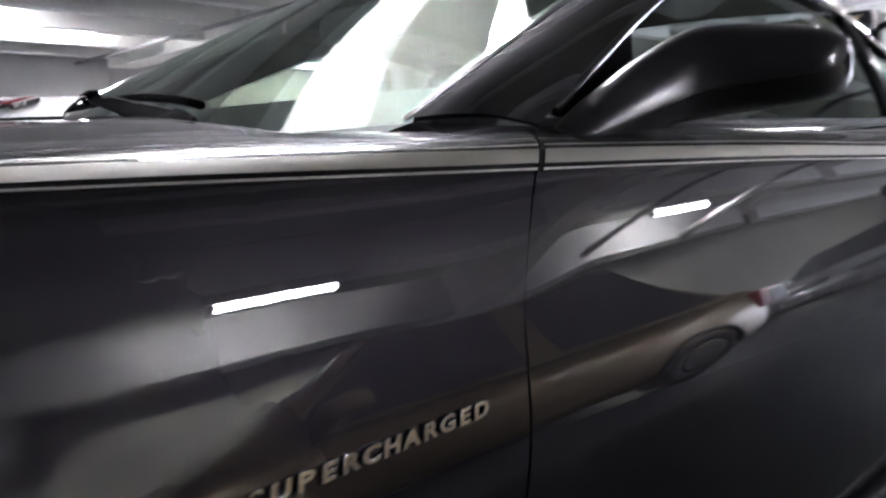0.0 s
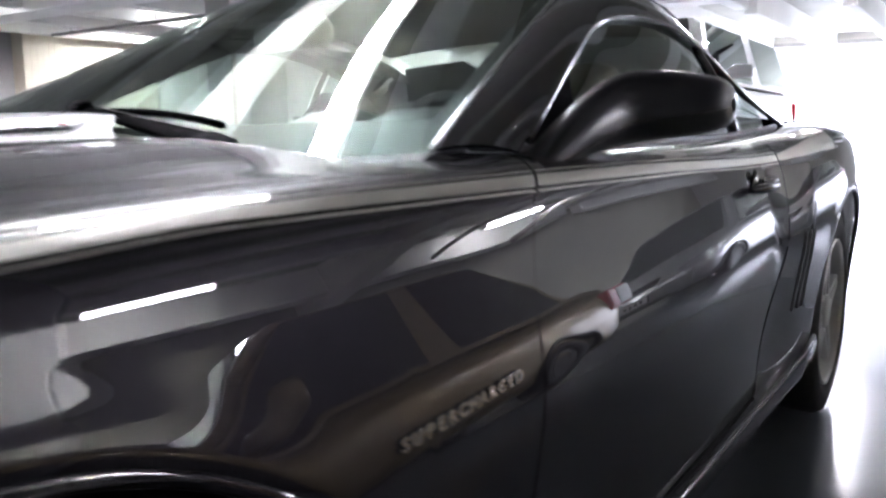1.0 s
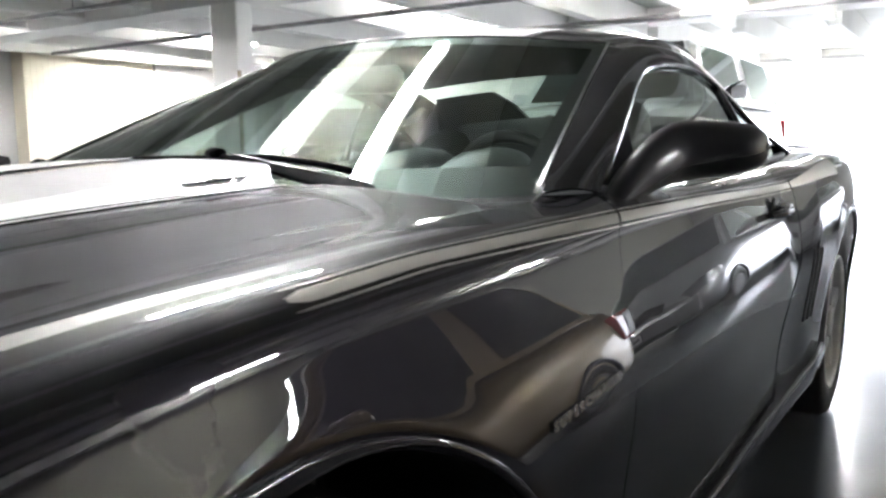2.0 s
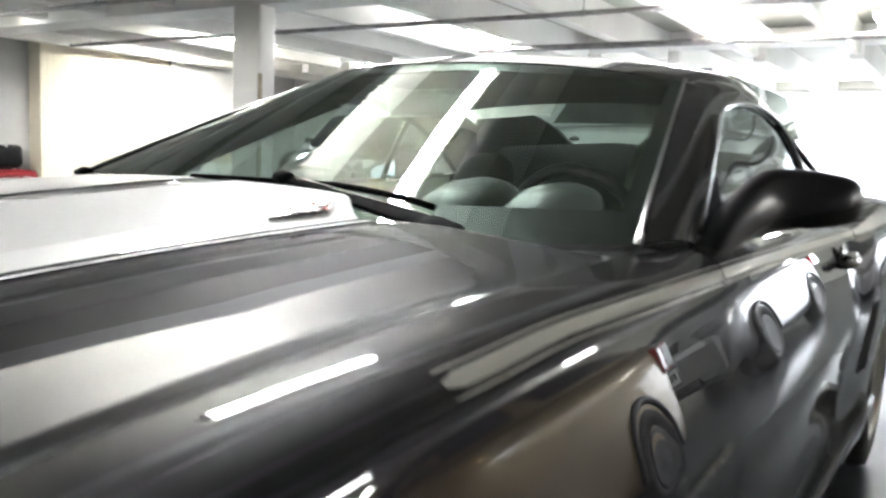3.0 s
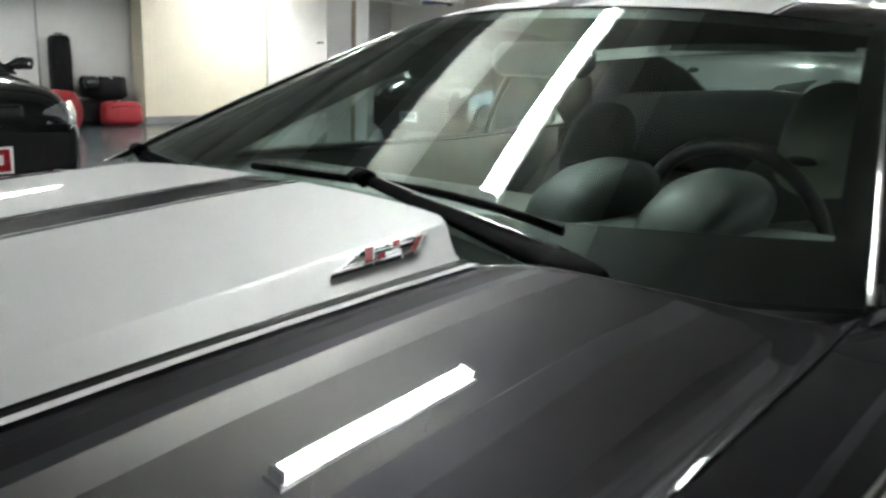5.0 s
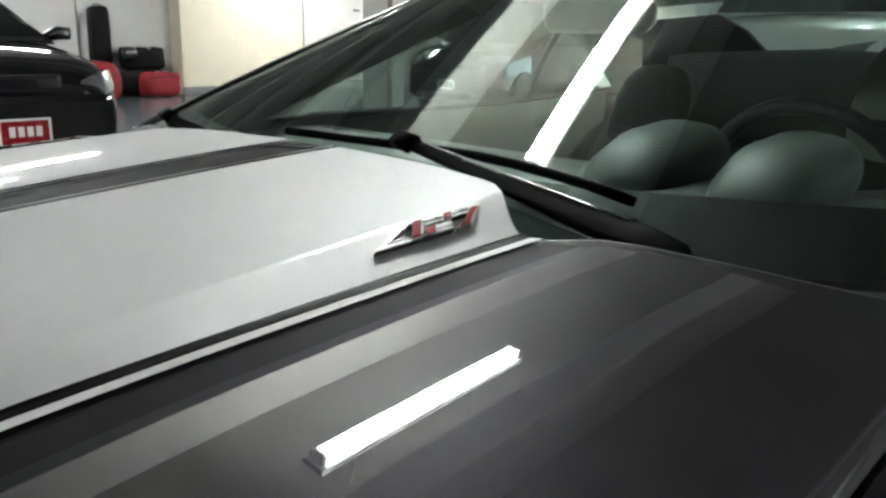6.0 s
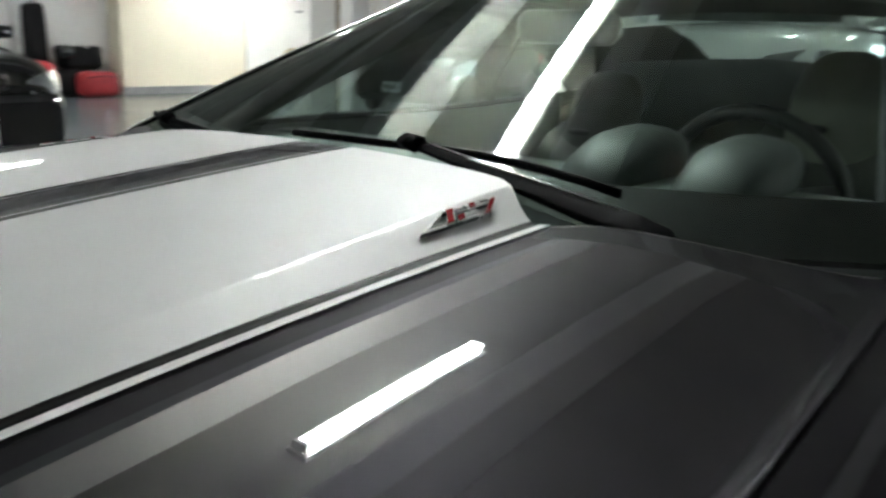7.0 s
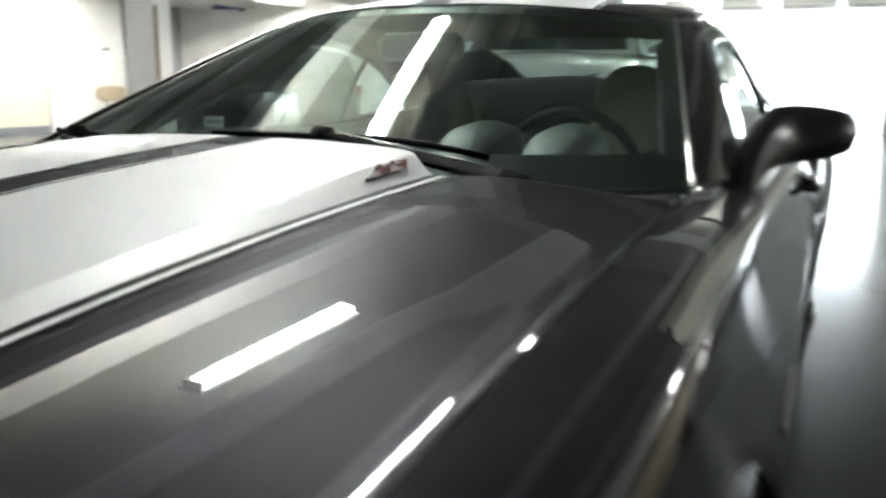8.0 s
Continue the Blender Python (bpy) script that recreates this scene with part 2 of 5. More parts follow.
def lathe(profile, n=48, axis="x"):
    """A turned solid; the profile holds (along, radius) pairs."""
    verts, faces = [], []
    for a, r in profile:
        for k in range(n):
            w = 2 * math.pi * k / n
            verts.append((a, r * math.cos(w), r * math.sin(w)))
    for i in range(len(profile) - 1):
        for k in range(n):
            faces.append((i * n + k, i * n + (k + 1) % n, (i + 1) * n + (k + 1) % n, (i + 1) * n + k))
    return mesh_of("lathe", verts, faces)


def ring_loft(rings, n=28, power=2.6):
    """A closed shell lofted over superellipse rings: centre, axis a, axis b."""
    verts, faces = [], []
    for c, a, b in rings:
        c, a, b = Vector(c), Vector(a), Vector(b)
        for k in range(n):
            w = 2 * math.pi * k / n
            cx, sx = math.cos(w), math.sin(w)
            verts.append(c + a * (math.copysign(abs(cx) ** (2 / power), cx)) + b * (math.copysign(abs(sx) ** (2 / power), sx)))
    for i in range(len(rings) - 1):
        for k in range(n):
            faces.append((i * n + k, i * n + (k + 1) % n, (i + 1) * n + (k + 1) % n, (i + 1) * n + k))
    faces.append(tuple(range(n))[::-1])
    faces.append(tuple((len(rings) - 1) * n + k for k in range(n)))
    return mesh_of("shell", verts, faces)


def text_mesh(words, size, depth, bevel=0.0, shear=0.0, spacing=1.0, bold=0.0):
    cu = bpy.data.curves.new("lettering", "FONT")
    cu.body, cu.size, cu.extrude, cu.bevel_depth, cu.shear = words, size, depth, bevel, shear
    cu.align_x, cu.align_y, cu.space_character, cu.offset = "CENTER", "CENTER", spacing, bold
    ob = bpy.data.objects.new("lettering", cu)
    scene.collection.objects.link(ob)
    bpy.context.view_layer.update()
    me = bpy.data.meshes.new_from_object(ob.evaluated_get(bpy.context.evaluated_depsgraph_get()))
    bpy.data.objects.remove(ob)
    return me


# ---- the garage ----
CEILING = 3.25
X0, X1, Y0, Y1 = -14.3, 7.2, -9.0, 21.5
DOOR_X0, DOOR_X1, DOOR_H = -5.4, 2.15, 2.95
BACK_Y, BACK_X = 15.6, -5.8     # the back wall steps forward west of the doorway bay

tagged(part("floor", block(X0 - 0.3, X1 + 0.3, Y0 - 0.3, Y1 + 0.3, -0.2, 0.0), M_FLOOR),
       "glossy grey painted concrete garage floor", "floor", kind="structure")
tagged(part("ground", block(-60, 60, Y1 + 0.3, 90, -0.25, -0.02), M_GREYWALL),
       "sunlit pale concrete apron outside the garage", "ground", kind="structure")


def ceiling_mesh():
    bm = bmesh.new()
    box(bm, (X1 - X0 + 0.6, Y1 - Y0 + 0.6, 0.2), pose((X0 + X1) / 2, (Y0 + Y1) / 2, CEILING + 0.1))
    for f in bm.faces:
        f.material_index = 1      # the slab between the ribs is a darker tan than the ribs
    for y, deep in ((-5.6, 0.5), (6.68, 0.5), (13.2, 0.24)):
        box(bm, (X1 - X0, 0.55, deep), pose((X0 + X1) / 2, y, CEILING - deep / 2), 0.02)
    x = -14.15 + 0.76
    while x < X1:
        for a, b in ((Y0, -5.88), (-5.32, 6.40), (6.96, 12.92), (13.48, Y1)):
            box(bm, (0.20, b - a - 0.01, 0.44), pose(x, (a + b) / 2, CEILING - 0.22), 0.015)
        x += 1.43
    return bm


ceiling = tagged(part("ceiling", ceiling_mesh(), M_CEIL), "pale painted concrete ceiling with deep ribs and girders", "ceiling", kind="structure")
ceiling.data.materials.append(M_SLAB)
tagged(part("wall_east", block(X1, X1 + 0.3, Y0, Y1, 0, CEILING), M_BUFF), "buff grey painted garage wall", "wall", kind="structure")
tagged(part("wall_south", block(X0, X1, Y0 - 0.3, Y0, 0, CEILING), M_WALL), "white painted garage wall", "wall", kind="structure")
tagged(part("wall_back", block(X0, BACK_X, BACK_Y, BACK_Y + 0.3, 0, CEILING), M_WALL), "cream painted back wall", "wall", kind="structure")
tagged(part("wall_return", block(BACK_X - 0.3, BACK_X, BACK_Y + 0.3, Y1, 0, CEILING), M_WALL), "cream painted wall return", "wall", kind="structure")
tagged(part("wall_west", block(X0 - 0.3, X0, Y0, Y1, 0, CEILING), M_GREYWALL), "pale grey painted garage wall", "wall", kind="structure")


def north_wall():
    bm = bmesh.new()
    for a, b, z0, z1 in ((X0, DOOR_X0, 0, CEILING), (DOOR_X1, X1, 0, CEILING), (DOOR_X0, DOOR_X1, DOOR_H, CEILING)):
        box(bm, (b - a, 0.3, z1 - z0), pose((a + b) / 2, Y1 + 0.15, (z0 + z1) / 2))
    return bm


tagged(part("wall_north", north_wall(), M_WALL), "cream wall with a wide open vehicle doorway", "wall", kind="structure")
tagged(part("backdrop", block(-40, 40, 42, 42.2, -0.3, 16), M_OUTSIDE), "overexposed daylight beyond the open doorway", "daylight", kind="structure")
frame_1 = thing("door_frame", "dark grey steel frame of the open vehicle doorway", "door frame", kind="structure", at=(DOOR_X0, Y1, 0))
part("post", block(DOOR_X1 - 0.10, DOOR_X1 + 0.10, Y1 - 0.12, Y1 - 0.004, 0, DOOR_H + 0.02, 0.008), M_PIPE, frame_1)
part("post", block(DOOR_X0 - 0.10, DOOR_X0 + 0.10, Y1 - 0.12, Y1 - 0.004, 0, DOOR_H + 0.02, 0.008), M_PIPE, frame_1)
part("lintel", block(DOOR_X0 - 0.10, DOOR_X1 + 0.10, Y1 - 0.12, Y1 - 0.004, DOOR_H + 0.024, DOOR_H + 0.12, 0.008), M_PIPE, frame_1)
part("threshold", block(DOOR_X0 + 0.1, DOOR_X1 - 0.1, Y1 - 0.15, Y1 + 0.25, 0.001, 0.012, 0.004), M_BASE, frame_1, "dark drain strip across the doorway")
area = new("doorway_light", bpy.data.lights.new("doorway_light", "AREA"))
area.data.shape, area.data.size, area.data.size_y, area.data.energy = "RECTANGLE", DOOR_X1 - DOOR_X0, DOOR_H, DAYLIGHT
area.data.color = (0.93, 0.97, 1.0)
area.matrix_world = look(((DOOR_X0 + DOOR_X1) / 2, Y1 + 0.1, DOOR_H / 2), ((DOOR_X0 + DOOR_X1) / 2, 0, DOOR_H / 2))

# cream panelled partition with upright ribs and a flush white door
WALL_X = -13.9
panel = thing("panelled_partition", "cream ribbed partition wall with grey base", "wall", kind="structure", at=(WALL_X, 8.3, 0))
part("core", block(X0, WALL_X, 8.28, 13.3, 0, CEILING - 0.02, 0.0), M_CREAM, panel)
for i in range(24):
    y = 8.30 + 0.122 * i
    part("rib", block(WALL_X, WALL_X + 0.005, y, y + 0.119, 0.14, CEILING - 0.3, 0.002), M_CREAM, panel)
part("base", block(WALL_X, WALL_X + 0.02, 8.26, 11.2, 0, 0.14, 0.004), M_BASE, panel, "grey baseboard")
part("edge_strip", block(WALL_X, WALL_X + 0.016, 11.235, 11.255, 0, CEILING - 0.3, 0.003), M_BASE, panel)
door = thing("door_1", "plain white flush door with dark latch", "door", kind="structure", at=(WALL_X, 12.1, 0))
part("leaf", block(WALL_X, WALL_X + 0.03, 11.27, 13.28, 0.02, CEILING - 0.3, 0.006), M_WALL, door)
part("latch", block(WALL_X + 0.03, WALL_X + 0.07, 12.68, 12.85, 1.74, 1.79, 0.01), M_BASE, door, "dark latch")
tagged(part("baseboard", block(X0, X0 + 0.02, Y0, 8.26, 0, 0.14, 0.004), M_BASE), "grey wall baseboard", "baseboard", kind="structure")

pillar = thing("pillar", "square white painted concrete column", "column", kind="structure", at=(-6.28, 6.53, 0))
part("shaft", block(-6.5, -6.05, 6.40, 6.66, 0, CEILING - 0.5, 0.02), M_WALL, pillar)
part("corner_guard", block(-6.05, -6.03, 6.385, 6.44, 0, 1.95, 0.004), M_WOOD, pillar, "brown corner strip")


# ---- pipes under the ceiling ----
def pipe_run(y, z, x0, x1, r, hang):
    t = thing("ceiling_pipe", "thin grey pipe hung under the ceiling", "pipe", "ceiling pipes", at=(x0, y, z))
    n = 9
    part("run", tube([(x0 + (x1 - x0) * i / (n - 1), y, z) for i in range(n)], r, 10), M_PIPE, t)
    x = x0 + 0.6
    while x < x1:
        part("hanger", tube([(x, y, z), (x, y, CEILING)], 0.008, 6), M_PIPE, t)
        part("clamp", tube([(x - 0.02, y, z), (x + 0.02, y, z)], r + 0.008, 10), M_PIPE, t)
        x += hang


pipe_run(8.35, 2.78, -13.0, 6.2, 0.032, 2.4)
pipe_run(10.5, 2.72, -5.5, 6.3, 0.045, 2.9)
pipe_run(5.7, 2.76, -14.0, -5.0, 0.03, 2.6)
pipe_run(14.9, 3.0, -14.0, -6.0, 0.03, 2.6)


# ---- ceiling lamps ----
LAMP_Z = 2.98


def ceiling_lamp():
    """A flat batten that shades the slab above its two bare tubes."""
    t = thing("fluorescent_lamp", "white twin-tube fluorescent batten hung on thin rods", "ceiling lamp", "ceiling lamps", at=(0, 0, 0))
    part("housing", block(-0.072, 0.072, -0.66, 0.66, -0.034, 0.0, 0.008), M_FIXTURE, t)
    for x in (-0.028, 0.028):
        part("tube", tube([(x, -0.62, -0.068), (x, 0.62, -0.068)], 0.019, 12), M_TUBE, t, "glowing fluorescent tube")
    for s in (-1, 1):
        part("socket", block(-0.052, 0.052, s * 0.635 - 0.012, s * 0.635 + 0.012, -0.096, -0.033, 0.004), M_FIXTURE, t)
        part("rod", tube([(0, s * 0.40, 0), (0, s * 0.40, CEILING - LAMP_Z)], 0.0015, 6), M_FIXTURE, t)
    return t


# the three at negative y are unseen, added to brighten the column and walls
LAMPS = [(-0.94, 2.04), (5.6, 3.5), (-9.7, 2.6), (-11.6, 4.5), (-9.9, 9.8), (-5.3, 10.4), (-1.45, 10.9), (0.05, 10.9),
         (-1.5, 8.6), (5.8, 9.9), (-10.0, 13.9), (-6.0, -3.5), (-9.6, -2.0), (-2.6, -4.2), (-12.6, 10.6)]
first = None
for x, y in LAMPS:
    m = pose(x, y, LAMP_Z)
    if first is None:
        first = ceiling_lamp()
        first.matrix_world = m
    else:
        copy_thing(first, m)

# ---- the sports coupe ----
coupe = thing("sports_coupe", "dark grey metallic sports coupe with silver bonnet and roof stripes", "car", at=(0, 0, 0))
YS = [-0.95, -0.75, -0.4, 0.0, 0.4, 0.66, 0.8, 1.2, 1.9, 2.3, 2.85, 3.4, 3.85]
G_X = spline(YS, [0.55, 0.70, 0.760, 0.771, 0.771, 0.767, 0.795, 0.805, 0.80, 0.80, 0.79, 0.76, 0.66])
G_Z = spline(YS, [0.72, 0.80, 0.904, 0.947, 0.962, 0.967, 0.971, 0.973, 0.980, 0.995, 1.020, 1.02, 1.00])
# control net of the flank: eleven (x, z) control curves from the bonnet gap down to the sill
NET_X = [G_X,
         spline(YS, [0.60, 0.745, 0.81, 0.822, 0.825, 0.825, 0.830, 0.835, 0.835, 0.855, 0.875, 0.845, 0.70]),
         spline(YS, [0.64, 0.785, 0.855, 0.872, 0.873, 0.872, 0.872, 0.875, 0.880, 0.912, 0.935, 0.90, 0.73]),
         spline(YS, [0.66, 0.81, 0.875, 0.888, 0.888, 0.886, 0.886, 0.888, 0.895, 0.942, 0.968, 0.935, 0.75]),
         spline(YS, [0.68, 0.83, 0.902, 0.917, 0.920, 0.918, 0.916, 0.918, 0.925, 0.967, 0.990, 0.955, 0.77]),
         spline(YS, [0.69, 0.84, 0.921, 0.945, 0.949, 0.948, 0.946, 0.945, 0.945, 0.975, 0.995, 0.96, 0.78]),
         spline(YS, [0.69, 0.845, 0.926, 0.952, 0.953, 0.95, 0.948, 0.944, 0.938, 0.968, 0.99, 0.955, 0.78]),
         spline(YS, [0.69, 0.85, 0.935, 0.955, 0.94, 0.93, 0.926, 0.922, 0.92, 0.955, 0.97, 0.94, 0.77]),
         spline(YS, [0.69, 0.85, 0.93, 0.945, 0.935, 0.925, 0.922, 0.92, 0.92, 0.95, 0.96, 0.93, 0.77]),
         spline(YS, [0.68, 0.85, 0.93, 0.94, 0.935, 0.93, 0.928, 0.926, 0.926, 0.945, 0.95, 0.92, 0.76]),
         spline(YS, [0.66, 0.83, 0.90, 0.90, 0.89, 0.88, 0.88, 0.88, 0.88, 0.89, 0.90, 0.88, 0.73])]
NET_Z = [G_Z]
SH = spline([-0.95, -0.4, 0.0, 0.3, 0.7, 1.2, 4.0], [0.0, 0.0, 0.001, 0.001, 0.002, 0.004, 0.004])   # slight crown along the wing
for dz in (-0.007, -0.021, -0.062):
    NET_Z.append(lambda y, dz=dz: G_Z(y) + dz + SH(y))
NET_Z += [lambda y: 0.80 + 0.5 * (G_Z(y) - 0.965), lambda y: 0.71 + 0 * y, lambda y: 0.63 + 0 * y, lambda y: 0.50 + 0 * y,
          lambda y: 0.37 + 0 * y, lambda y: 0.27 + 0 * y, lambda y: 0.20 + 0 * y]
NCTRL = len(NET_X)
AXLE_F, AXLE_R, HUB, ARCH = -0.035, 2.855, 0.365, 0.435
KNOTS = np.concatenate([[0] * 3, np.linspace(0, 1, NCTRL - 2), [1] * 3])


def basis(f):
    f = np.clip(np.asarray(f, float), 0, 1 - 1e-9)
    N = [np.where((KNOTS[i] <= f) & (f < KNOTS[i + 1]), 1.0, 0.0) for i in range(len(KNOTS) - 1)]
    for d in range(1, 4):
        M = []
        for i in range(len(KNOTS) - 1 - d):
            a, b = KNOTS[i + d] - KNOTS[i], KNOTS[i + d + 1] - KNOTS[i + 1]
            v = 0
            if a > 0:
                v = v + (f - KNOTS[i]) / a * N[i]
            if b > 0:
                v = v + (KNOTS[i + d + 1] - f) / b * N[i + 1]
            M.append(v + 0 * f)
        N = M
    return N


def flank(y, f, out=0.0):
    """A point of the car's side; f runs from the bonnet gap (0) to the sill (1)."""
    y, f = np.broadcast_arrays(np.asarray(y, float), np.asarray(f, float))

    def at(y, f):
        N = basis(f)
        return (sum(n * c(y) for n, c in zip(N, NET_X)), sum(n * c(y) for n, c in zip(N, NET_Z)))
    x, z = at(y, f)
    for axle in (AXLE_F, AXLE_R):     # pressed flare round each wheel arch
        r = np.sqrt((y - axle) ** 2 + (z - HUB) ** 2)
        k = np.clip((0.505 - r) / 0.06, 0, 1)
        x = x + 0.0018 * k * k * (3 - 2 * k) - 0.3 * np.clip(0.45 - r, 0, 0.03)
    if out:
        x1, z1 = at(y, np.minimum(f + 0.004, 1 - 1e-6))
        x0, z0 = at(y, np.maximum(f - 0.004, 0))
        tx, tz = x1 - x0, z1 - z0
        l = np.sqrt(tx * tx + tz * tz) + 1e-12
        x, z = x - out * tz / l, z + out * tx / l
    return np.stack([x, y, z], -1)


def f_at(y, z):
    """The f at which the flank reaches height z."""
    y, z = np.broadcast_arrays(np.asarray(y, float), np.asarray(z, float))
    lo, hi = np.zeros(y.shape), np.ones(y.shape)
    for _ in range(26):
        mid = (lo + hi) / 2
        up = flank(y, mid)[..., 2] > z
        lo, hi = np.where(up, mid, lo), np.where(up, hi, mid)
    return (lo + hi) / 2




def arch_z(y, axle, low):
    d = np.abs(np.asarray(y, float) - axle)
    return np.where(d < ARCH, np.maximum(HUB + np.sqrt(np.maximum(ARCH ** 2 - d ** 2, 0)), low), low)


GAP_F = spline([0, 0.12, 0.3, 0.45, 0.6, 0.8, 1.0], [0.80, 0.76, 0.705, 0.655, 0.635, 0.62, 0.63])
GAP_R = spline([0, 0.15, 0.35, 0.5, 0.65, 0.85, 1.0], [1.98, 2.03, 2.06, 2.05, 2.00, 1.90, 1.84])


def side_panel(name, y0, y1, low, mirror, label="", nv=50, nu=150, upright=None):
    """A body panel between two edge curves y0(f) and y1(f), down to low(y); upright: the stretch of y whose columns stand straight."""
    fj = np.linspace(0, 1, nv)[None, :]
    u = np.linspace(0, 1, nu)[:, None]
    a, b = y0(fj), y1(fj)
    if upright:
        p, q = upright
        y = np.where(u < 0.15, a + (p - a) * u / 0.15, np.where(u > 0.85, q + (b - q) * (u - 0.85) / 0.15, p + (q - p) * (u - 0.15) / 0.7))
    else:
        y = a + (b - a) * u
    f = f_at(y, low(y)) * fj
    return sheet(name, flank(y, f), M_PAINT, coupe, label, flip=True, mirror=mirror, thick=0.004)


WINGS = {}
for side in (False, True):
    WINGS[-1 if side else 1] = side_panel("front_fender", lambda f: -0.78 + 0 * f, lambda f: GAP_F(f) - 0.003,
               lambda y: arch_z(y, AXLE_F, 0.30), side, "dark grey metallic front wing", nu=190, upright=(-0.62, 0.47))
    side_panel("door", lambda f: GAP_F(f) + 0.003, lambda f: GAP_R(f) - 0.003, lambda y: 0.34 + 0 * y, side, "closed dark grey door")
    side_panel("quarter_panel", lambda f: GAP_R(f) + 0.003, lambda f: 3.80 + 0 * f, lambda y: arch_z(y, AXLE_R, 0.30), side,
               "dark grey rear wing with swollen hip", nu=190, upright=(2.34, 3.40))
    ys = np.linspace(0.42, 2.42, 60)[:, None]
    sill = flank(ys, f_at(ys, 0.333) + (1 - f_at(ys, 0.333)) * np.linspace(0, 1, 12)[None, :])
    sheet("side_sill", sill, M_PAINT, coupe, flip=True, mirror=side, thick=0.004)


# moulded skirt below the doors, swelling towards the rear wheel
for k in (1, -1):
    part("side_skirt", ring_loft([((k * x, y, z), (k * 0.035 * w, 0, 0.010 * w), (k * 0.012, 0, 0.050 * w)) for x, y, z, w in
         ((0.870, 0.44, 0.280, 0.5), (0.895, 0.52, 0.280, 0.9), (0.905, 0.80, 0.280, 1.0), (0.908, 1.50, 0.280, 1.0), (0.915, 2.00, 0.285, 1.05), (0.928, 2.25, 0.300, 1.2), (0.932, 2.38, 0.325, 1.25), (0.925, 2.415, 0.335, 0.8))], 24, 3.2), M_PAINT, coupe, "dark grey moulded side skirt")

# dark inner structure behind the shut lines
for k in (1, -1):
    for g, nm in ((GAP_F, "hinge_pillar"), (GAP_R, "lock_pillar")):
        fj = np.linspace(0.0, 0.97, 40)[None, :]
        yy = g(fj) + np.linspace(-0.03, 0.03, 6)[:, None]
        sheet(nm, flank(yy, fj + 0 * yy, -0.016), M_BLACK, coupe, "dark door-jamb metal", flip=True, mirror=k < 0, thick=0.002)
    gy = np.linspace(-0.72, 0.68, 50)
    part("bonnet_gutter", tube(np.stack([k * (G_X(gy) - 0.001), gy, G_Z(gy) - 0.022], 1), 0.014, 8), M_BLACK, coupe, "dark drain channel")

# bonnet
PIN = 0.42
PIN_Z = spline([-0.95, -0.75, -0.55, -0.306, -0.045, 0.14, 0.447, 0.6], [0.78, 0.86, 0.912, 0.945, 0.969, 0.981, 0.994, 0.998])
RIDGE_X = spline([-0.95, -0.3, 0.0, 0.2, 0.5, 0.6], [0.372, 0.372, 0.370, 0.362, 0.349, 0.346])
RIDGE_UP = spline([-0.95, -0.6, -0.3, 0.0, 0.2, 0.5, 0.6], [0.0, 0.004, 0.010, 0.015, 0.020, 0.029, 0.031])


# the outer bonnet falls away, then turns up into the gap beside the wing
DISH = spline([0, 0.114, 0.228, 0.342, 0.456, 0.57, 0.684, 0.798, 0.88, 0.93, 0.965, 1.0], [0, 0.05, 0.15, 0.30, 0.49, 0.70, 0.92, 1.13, 1.24, 1.26, 1.19, 1.0])


def bonnet_z(x, y):
    x = np.abs(x)
    gx, gz, pz, rx = G_X(np.minimum(y, 0.66)), G_Z(np.minimum(y, 0.66)), PIN_Z(y), RIDGE_X(y)
    t = np.clip((x - PIN) / (gx - PIN), 0, 1)
    low = pz - (pz - gz) * DISH(t)
    s = np.clip((PIN - 0.006 - x) / (PIN - 0.006 - rx), 0, 1)
    q = np.clip((s - 0.86) / 0.14, 0, 1)      # the crease is rounded over its last few millimetres
    s = s - 0.07 * q * q
    s = s / 0.93
    high = pz + RIDGE_UP(y) * s + 0.008 * np.clip(1 - (x / rx) ** 2, 0, 1)
    return np.where(x > PIN - 0.006, low, high)


REAR = spline([0, 0.2, 0.325, 0.349, 0.42, 0.421, 0.47, 0.55, 0.65, 0.72, 0.766], [0.525, 0.52, 0.503, 0.487, 0.440, 0.440, 0.492, 0.53, 0.58, 0.622, 0.662])
NOSE = spline([0, 0.4, 0.6, 0.766], [-0.90, -0.86, -0.80, -0.70])


def bonnet_strip(name, x0, x1, mat, nx, up=0.0, label="", y_pad=0.0, parent=None, thick=0.003, from_y=None):
    """A lengthwise strip of the bonnet's surface between two widths."""
    ex = nx[:, None] if isinstance(nx, np.ndarray) else np.linspace(x0, x1, nx)[:, None]
    v = np.linspace(0, 1, 110)[None, :]
    y = NOSE(np.abs(ex)) + (REAR(np.abs(ex)) - y_pad - NOSE(np.abs(ex))) * v
    if from_y is not None:
        y = np.maximum(y, from_y)
    x = np.where(np.abs(ex) > PIN, np.sign(ex) * (PIN + (np.abs(ex) - PIN) * ((G_X(np.minimum(y, 0.66)) - 0.006) - PIN) / (0.763 - PIN)), ex)
    z = bonnet_z(x, y) + up
    return sheet(name, np.stack([x + 0 * y, y + 0 * x, z], -1), mat, parent or coupe, label, flip=False, thick=thick)


